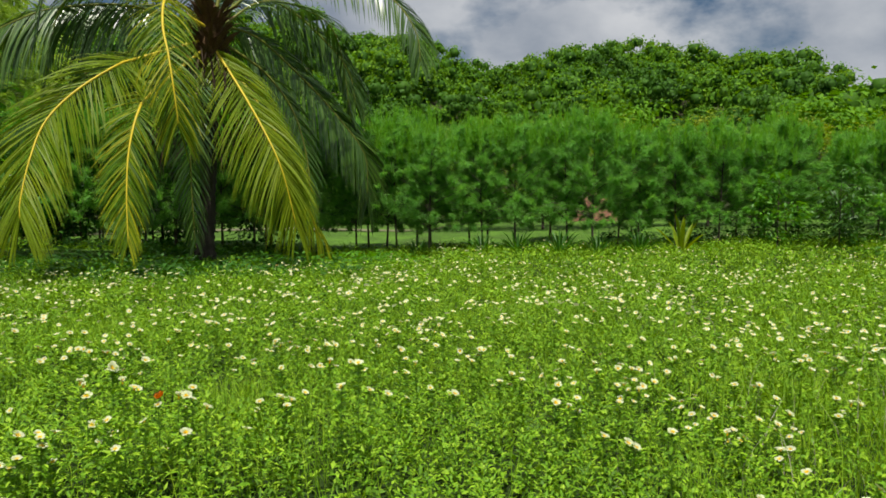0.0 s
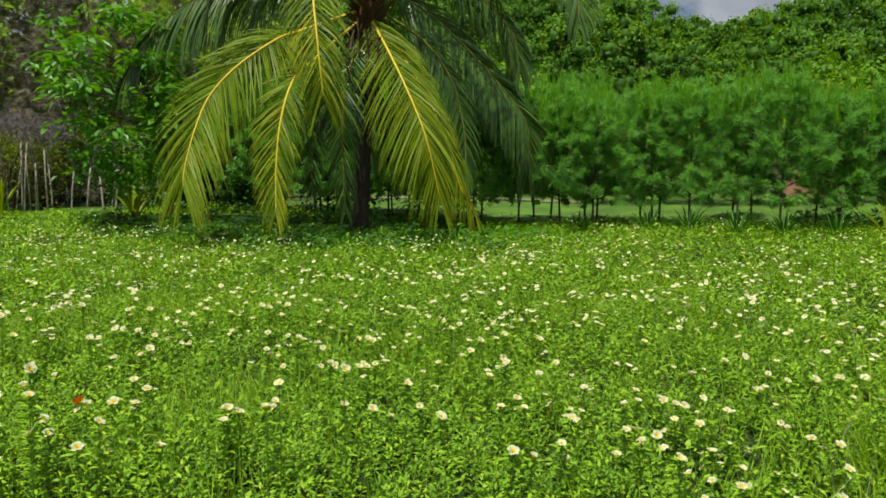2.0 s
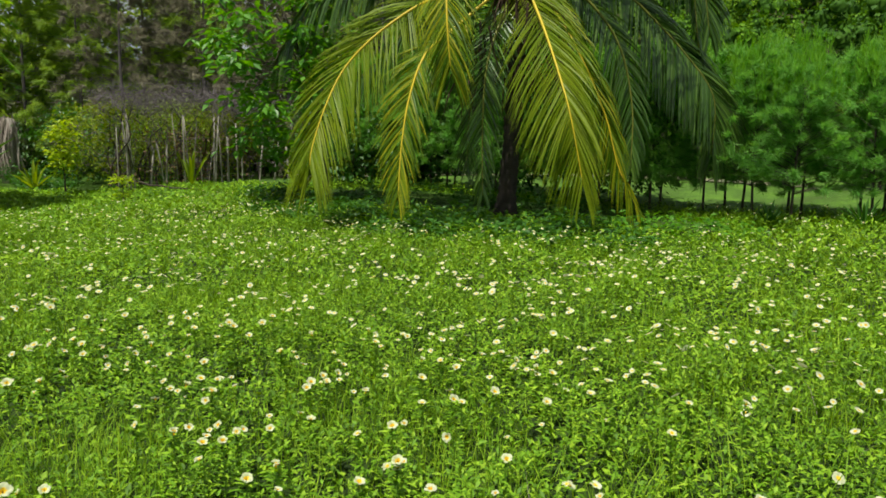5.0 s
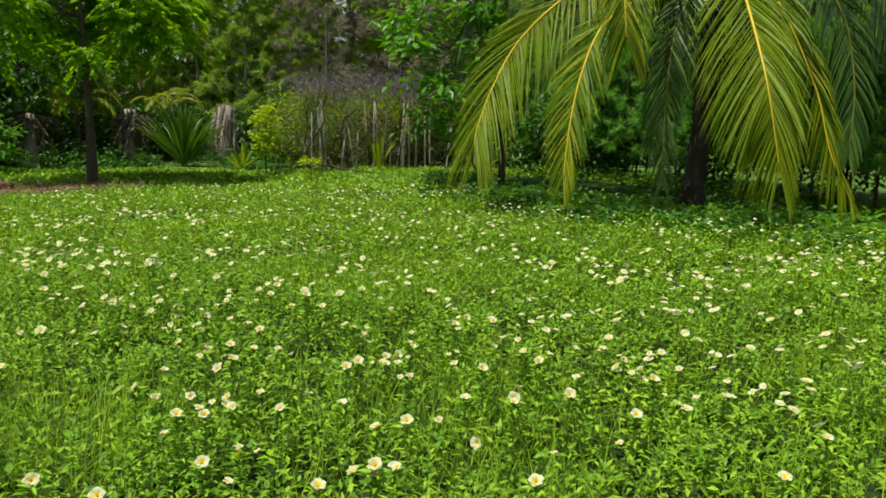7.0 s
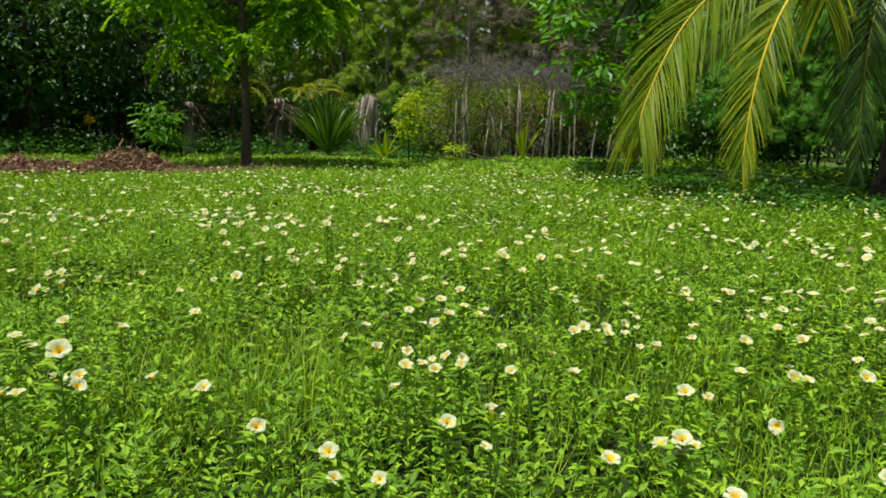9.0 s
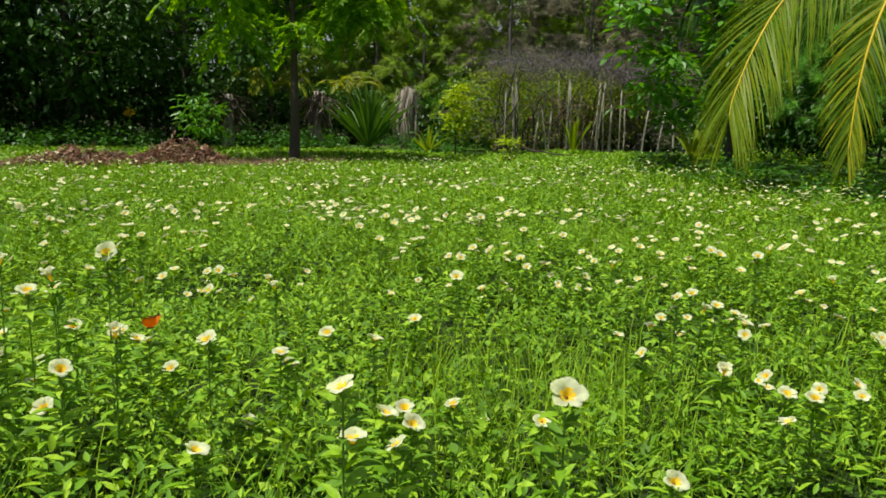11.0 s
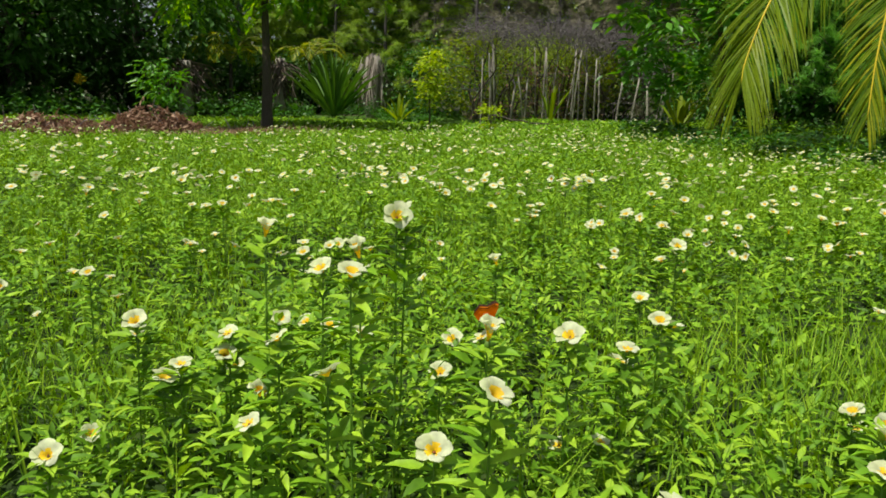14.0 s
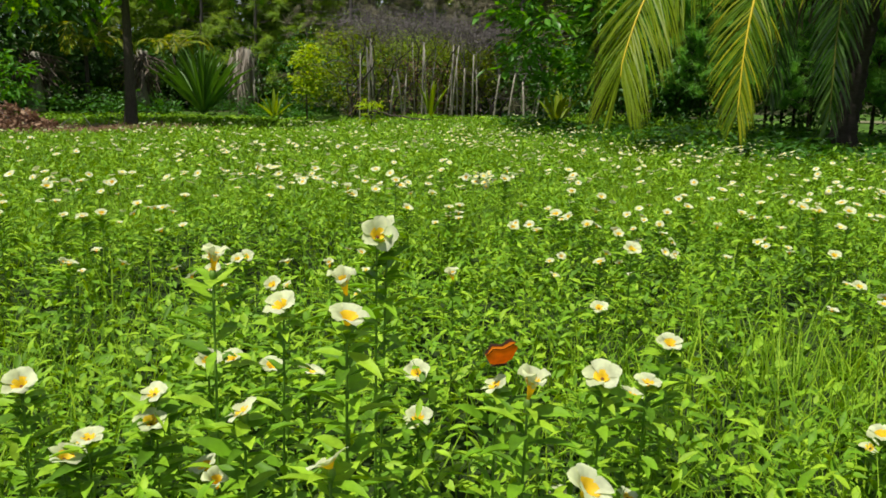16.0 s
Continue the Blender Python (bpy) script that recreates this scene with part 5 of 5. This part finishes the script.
def corolla(cup=1.0, wide=1.0):
    """Five overlapping petals; cup: depth of the funnel, wide: how far it opens."""
    rs = np.random.RandomState(int(cup * 100))
    out = []
    for k in range(5):
        a = k * 2 * math.pi / 5 + rs.normal(0, 0.06)
        c = np.array([-1, -0.5, 0, 0.5, 1.0])
        long, lift, roll = rs.uniform(0.92, 1.06), rs.uniform(0.85, 1.15), rs.normal(0, 0.10)
        rr = (PETAL_R * wide * long)[:, None] * (1 + 0.03 * (c == 0) - 0.05 * np.abs(c))[None]
        th = a + (PETAL_W * math.pi / 5)[:, None] * c[None]
        zz = (PETAL_Z * cup * lift)[:, None] + roll * c[None] * PETAL_R[:, None] + 0.05 * np.abs(c)[None] * PETAL_R[:, None] + rs.normal(0, 0.018, (5, 5)) * PETAL_R[:, None] + 0.012 * (k % 2)
        V = np.stack([rr * np.sin(th), rr * np.cos(th), zz], -1).reshape(-1, 3)
        q = (np.arange(4)[:, None] * 5 + np.arange(4)[None]).ravel()
        out.append((V, np.concatenate([np.stack([q, q + 1, q + 6], -1), np.stack([q, q + 6, q + 5], -1)])))
    return joined(out)


def yolk(cup=1.0, wide=1.0, n=10):
    """The yellow throat, a small funnel with a ragged rim."""
    a = np.linspace(0, 2 * math.pi, n, endpoint=False)
    rag = 1 + 0.14 * (np.arange(n) % 2)
    rings = [(0.05, -0.10), (0.13, 0.06), (0.31, 0.335), (0.43, 0.43)]
    V = np.concatenate([np.stack([r * wide * np.sin(a) * (rag if k == 3 else 1), r * wide * np.cos(a) * (rag if k == 3 else 1), np.full(n, z * cup + 0.02)], -1) for k, (r, z) in enumerate(rings)])
    F = []
    for k in range(3):
        for m in range(n):
            p, q = k * n + m, k * n + (m + 1) % n
            F += [(p, q, q + n), (p, q + n, p + n)]
    return V, np.array(F)


def eye_ring():
    v = [(0, 0, 0.22)] + [(0.09 * math.sin(a), 0.09 * math.cos(a), 0.15) for a in np.linspace(0, 2 * math.pi, 8, endpoint=False)]
    return np.array(v), np.array([(0, 1 + (k + 1) % 8, 1 + k) for k in range(8)])


def flower_density(x, y):
    d = 0.55 + 0.45 * smooth_noise(x, y, 15, 3.0) + 0.4 * smooth_noise(x, y, 16, 0.9)
    return np.clip(d, 0.16, 1) * (1 - np.clip((-9.6 - x) / 3.0, 0, 1)) * (1 - 0.75 * np.clip((y - 12.0) / 3.5, 0, 1))


FAR_PETAL = np.array([(0, 0.02, 0), (-0.42, 0.50, 0.13), (0.42, 0.50, 0.13), (-0.24, 0.76, 0.12), (0.24, 0.76, 0.12)])
FAR_YOLK = (np.array([(0, 0, 0.035)] + [(0.30 * math.sin(a), 0.30 * math.cos(a), 0.11) for a in np.linspace(0, 2 * math.pi, 6, endpoint=False)]), np.array([(0, 1 + (k + 1) % 6, 1 + k) for k in range(6)]))
FAR_PETALS = joined([(turned(FAR_PETAL + (0, 0, 0.02 * (k % 2)), k * 2 * math.pi / 5), np.array([(0, 2, 1), (1, 2, 4), (1, 4, 3)])) for k in range(5)])


def far_flowers():
    x, y, rs = ring_points(4.2, 18.0, 39.0, 321)
    keep = rs.rand(len(x)) < flower_density(x, y)
    x, y = x[keep], y[keep]
    n = len(x)
    z = ground_z(x, y) + canopy(x, y) * rs.uniform(0.95, 1.2, n) + 0.03
    pos = np.stack([x, y, z], -1)
    az, el, roll = rs.normal(0.53, 0.8, n), rs.normal(0.10, 0.30, n), rs.normal(0, 0.32, n)
    s = rs.uniform(0.016, 0.030, n) / 0.74 * np.interp(np.hypot(x + 0.5, y - 2.8), [5, 9, 14], [1.0, 0.86, 0.64])
    tagged(part("meadow_flowers", joined([strewn((FAR_PETALS[0], FAR_PETALS[1]), pos, az, el, roll, s, s)]), M_PETAL), "white five-petalled flowers scattered over the meadow", "flowers", kind="stuff")
    tagged(part("meadow_flower_centres", strewn(FAR_YOLK, pos, az, el, roll, s, s), M_YOLK), "yellow middles of the meadow flowers", "flowers", kind="stuff")


def middle_flowers():
    x, y, rs = ring_points(1.9, 4.3, 20.0, 322)
    keep = (rs.rand(len(x)) < flower_density(x, y)) & ((x + 1.3) ** 2 + (y - 3.4) ** 2 > 1.2)
    x, y = x[keep], y[keep]
    n = len(x)
    pos = np.stack([x, y, ground_z(x, y) + canopy(x, y) * rs.uniform(0.95, 1.25, n) + 0.03], -1)
    az, el, roll, s = rs.normal(-0.3, 0.7, n), rs.normal(0.2, 0.3, n), rs.normal(0, 0.3, n), rs.uniform(0.015, 0.025, n)
    tagged(part("meadow_flowers", strewn(corolla(0.8), pos, az, el, roll, s, s), M_PETAL), "white five-petalled flowers scattered over the meadow", "flowers", kind="stuff")
    tagged(part("meadow_flower_centres", strewn(yolk(0.8), pos, az, el, roll, s, s), M_YOLK), "yellow middles of the meadow flowers", "flowers", kind="stuff")


far_flowers()
middle_flowers()


def white_flower(height, seed, leaves, cup, size=0.028, bud=False, tilt=0.42):
    """One flowering shoot: stem, leaves and a flower on top."""
    rs = np.random.RandomState(seed)
    ob = thing("white_flower", (0, 0, 0), "white flower with a yellow middle on a leafy stem", "flower", "flowers near the path")
    bx, by = rs.normal(0, 0.008, 2)
    line = bent([(0, 0, -0.03), (bx * 0.3, by * 0.3, height * 0.4), (bx, by, height * 0.8), (bx, by, height)], 8)
    part("stem", tube(line, np.linspace(0.0026, 0.0016, 8), 5), M_STEM, ob, smooth=True)
    k = np.arange(leaves)
    u = 0.985 - 0.8 * ((k + 0.1) / leaves) ** 1.45
    pos = np.stack([np.interp(u, np.linspace(0, 1, 8), line[:, j]) for j in range(3)], -1)
    az = k * 2.399 + rs.normal(0, 0.2, leaves)
    lv = strewn(LANCE, pos, az, rs.normal(0.25, 0.25, leaves), rs.normal(0, 0.2, leaves), rs.uniform(0.040, 0.075, leaves) * (0.6 + 0.4 * np.minimum(1, k / 8)), rs.uniform(0.012, 0.022, leaves))
    part("foliage", lv, M_HERB, ob)
    a, e, r = np.array([rs.normal(-0.75, 0.45)]), np.array([rs.normal(0.42, 0.22)]), np.array([rs.normal(0, 0.3)])
    top = line[-1:] + (0, 0, 0.002)
    s, wide = size, 1.0
    if bud:
        cup, wide, e = 2.3, 0.72, e * 0.5
    fl = part("flower", strewn(corolla(cup, wide), top, a, e, r, s, s), M_PETAL, ob, "half-closed cream flower" if bud else "")
    part("yellow_centre", strewn(yolk(cup, wide), top, a, e, r, s, s), M_YOLK, fl, "golden yellow throat")
    if not bud:
        part("dark_eye", strewn(eye_ring(), top, a, e, r, s, s), M_EYE, fl)
    part("calyx", tube([top[0] - (0, 0, 0.014), top[0] - (0, 0, 0.006), top[0] + (0, 0, 0.001)], [0.0025, 0.0055, 0.004], 6), M_STEM, ob)
    return ob


# the flowers that the walk ends among: x, y, height of the head
NEAR = (
    (-1.26, 3.12, 0.51), (-1.12, 3.21, 0.43), (-1.42, 3.12, 0.52), (-1.345, 3.21, 0.63), (-1.505, 3.38, 0.68), (-1.54, 3.14, 0.66),
    (-1.58, 3.26, 0.58), (-1.525, 3.40, 0.69), (-1.054, 3.247, 0.533), (-1.245, 3.575, 0.50), (-1.28, 3.755, 0.43), (-1.21, 3.356, 0.54),
    (-1.245, 3.67, 0.28), (-1.70, 3.19, 0.30), (-0.84, 3.855, 0.41), (-0.80, 3.75, 0.40), (-0.80, 3.91, 0.39), (-1.46, 3.105, 0.416),
    (-0.86, 3.92, 0.40), (-0.93, 3.476, 0.366), (-1.40, 3.735, 0.19), (-1.60, 3.54, 0.32), (-1.333, 3.457, 0.492), (-1.41, 3.27, 0.64),
    (-1.80, 3.03, 0.34), (-1.78, 3.05, 0.37), (-1.86, 2.99, 0.44), (-1.72, 3.13, 0.44), (-1.71, 3.12, 0.40), (-1.33, 3.80, 0.38),
    (-0.41, 3.59, 0.66), (-0.50, 3.63, 0.53), (-0.52, 3.73, 0.50), (-1.02, 4.14, 0.31), (-1.44, 4.10, 0.38), (-1.95, 3.23, 0.28),
    (-2.20, 3.07, 0.31), (-1.98, 3.11, 0.27),
)
# larger flowers farther out in the meadow
OUTER = (
    (-1.21, 5.31, 0.41), (-1.03, 5.24, 0.40), (-0.79, 4.25, 0.34), (-0.42, 4.30, 0.34), (-0.22, 4.43, 0.26), (-1.62, 5.77, 0.20), (-0.69, 5.60, 0.21),
    (0.10, 5.31, 0.29), (0.48, 5.62, 0.29), (0.61, 6.51, 0.21), (-0.27, 5.49, 0.26), (-0.02, 6.36, 0.28), (-0.31, 7.17, 0.21), (-0.37, 6.19, 0.34),
    (-1.36, 3.04, 0.42), (-1.33, 3.91, 0.45), (-1.71, 2.79, 0.28), (-1.94, 2.90, 0.20), (-0.22, 3.84, 0.67), (-1.07, 4.28, 0.23),
)
# those of them that are half closed
TRUMPETS = (5, 11, 17, 23)


def near_flowers():
    rs = np.random.RandomState(331)
    kinds = {}
    spots = [(x, y, z) for x, y, z in NEAR + OUTER]
    x, y, r2 = ring_points(1.4, 4.3, 15.0, 332)
    keep = r2.rand(len(x)) < flower_density(x, y)
    for a, b in zip(x[keep], y[keep]):
        if len(spots) < 300 and min((a - p[0]) ** 2 + (b - p[1]) ** 2 for p in NEAR + OUTER) > 0.006:
            tall = r2.uniform(1.0, 1.35) if (a + 1.4) ** 2 + (b - 3.3) ** 2 > 0.7 else r2.uniform(0.6, 0.85)
            spots.append((a, b, float(canopy(a, b)) * tall + 0.04 + float(ground_z(a, b))))
    for n, (a, b, z) in enumerate(spots):
        g = float(ground_z(a, b))
        hgt = round(max(0.14, z - g) / 0.06) * 0.06
        half = n in TRUMPETS or (n >= len(NEAR + OUTER) and n % 7 == 5)
        key = (hgt, n % 5, half)
        m = pose(a, b, g, 0, 0, rs.normal(0, 14))
        if key in kinds:
            t = copy_thing(kinds[key], m)
        else:
            t = kinds[key] = white_flower(hgt, 400 + n, 36 + n % 5, (0.75, 1.05, 0.6, 1.25, 0.9)[n % 5], (0.024, 0.027, 0.022, 0.025, 0.028)[n % 5], bud=half)
            t.matrix_basis = m
        t.scale = (1, 1, max(0.13, z - g - 0.013) / hgt)


near_flowers()


# leafy weeds, under the palm with its shade put into a dark leaf colour
def weeds(at, r, n, h, seed, label="leafy weeds under the palm with sun and shade in their colour", mat=None):
    rs = np.random.RandomState(seed)
    a, q = rs.uniform(0, 6.28, n), np.sqrt(rs.rand(n)) * r
    x, y = at[0] + q * np.sin(a) * 1.3, at[1] + q * np.cos(a)
    lv = 9
    X, Y, Hh = np.repeat(x, lv), np.repeat(y, lv), np.repeat(h * rs.uniform(0.5, 1.2, n) * (1.1 - 0.6 * q / r), lv)
    k = np.tile(np.arange(lv), n)
    u = (k + rs.rand(len(k))) / lv
    az = k * 2.4 + np.repeat(rs.uniform(0, 6.28, n), lv)
    pos = np.stack([X + 0.03 * np.sin(az), Y + 0.03 * np.cos(az), ground_z(X, Y) + Hh * (0.25 + 0.75 * u)], -1)
    g = strewn(LEAF, pos, az, rs.normal(0.15, 0.3, len(k)), rs.normal(0, 0.3, len(k)), rs.uniform(0.09, 0.17, len(k)), rs.uniform(0.05, 0.09, len(k)))
    tagged(part("weeds", g, mat or M_WEED), label, "weeds", kind="stuff")


# under the palm: bright leaf paints sunlit clumps, dark leaf paints shaded ones
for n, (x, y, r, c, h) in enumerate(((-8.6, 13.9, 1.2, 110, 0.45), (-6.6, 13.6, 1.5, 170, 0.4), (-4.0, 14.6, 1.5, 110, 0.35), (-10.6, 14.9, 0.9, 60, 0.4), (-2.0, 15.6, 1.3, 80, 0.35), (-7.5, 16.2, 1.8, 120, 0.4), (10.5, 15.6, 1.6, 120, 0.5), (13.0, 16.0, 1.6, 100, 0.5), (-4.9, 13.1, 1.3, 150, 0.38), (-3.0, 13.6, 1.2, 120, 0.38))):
    weeds((x, y), r, c, h, 500 + n, mat=M_BRIGHT if n in (2, 4) else None, label="leafy green weeds by the trees" if n in (6, 7) else "leafy weeds under the palm with sun and shade in their colour")
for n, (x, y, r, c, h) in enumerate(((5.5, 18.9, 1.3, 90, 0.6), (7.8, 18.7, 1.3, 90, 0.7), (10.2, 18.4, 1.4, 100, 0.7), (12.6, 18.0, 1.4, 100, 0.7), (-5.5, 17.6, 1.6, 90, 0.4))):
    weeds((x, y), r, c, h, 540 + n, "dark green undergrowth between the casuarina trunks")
for n, (x, y, r, c, h) in enumerate(((-21.0, 9.4, 1.5, 110, 0.8), (-20.9, 11.0, 1.0, 70, 0.6), (-20.9, 5.2, 1.6, 110, 0.8), (-20.3, 2.6, 1.7, 110, 0.7), (-19.6, 14.8, 1.3, 110, 0.55), (-21.0, 14.0, 1.4, 90, 0.6), (-18.6, 13.9, 0.7, 50, 0.3))):
    weeds((x, y), r, c, h, 520 + n, "tall green weeds below the dark trees")


def butterfly(at, turn):
    ob = thing("butterfly", at, "orange butterfly with dark wing edges on a flower", "butterfly")
    ob.rotation_euler = turn
    wing = np.array([(0, 0, 0), (0.010, 0.016, 0), (0.030, 0.024, 0), (0.036, 0.018, 0), (0.028, 0.004, 0), (0.030, -0.010, 0), (0.018, -0.020, 0), (0.004, -0.014, 0)])
    f = np.array([(0, k, k + 1) for k in range(1, 7)])
    edge = np.array([(0.030, 0.024, 0.0006), (0.0365, 0.018, 0.0006), (0.031, 0.017, 0.0006), (0.0285, 0.004, 0.0006), (0.0255, 0.005, 0.0006), (0.0305, -0.010, 0.0006), (0.027, -0.009, 0.0006), (0.018, -0.0205, 0.0006), (0.017, -0.017, 0.0006)])
    ef = np.array([(0, 1, 2), (1, 3, 2), (2, 3, 4), (4, 3, 5), (4, 5, 6), (6, 5, 7), (6, 7, 8)])
    for s, up in ((1, 1.30), (-1, 1.05)):
        def lift(v):
            return np.stack([s * (v[:, 0] * math.cos(up) - v[:, 2] * math.sin(up)), v[:, 1], v[:, 0] * math.sin(up) + v[:, 2]], -1)
        wg = part("wing", (lift(wing), f), M_WING, ob)
        part("dark_edge", (lift(edge), ef), M_WINGDARK, wg, "dark brown wing edge")
    part("body", tube([(0, -0.014, 0), (0, -0.006, 0.001), (0, 0.004, 0.001), (0, 0.010, 0.001)], [0.001, 0.002, 0.0022, 0.0012], 6), M_WINGDARK, ob, smooth=True)


butterfly((-1.334, 3.458, 0.512), (0.1, 0.12, -0.67))
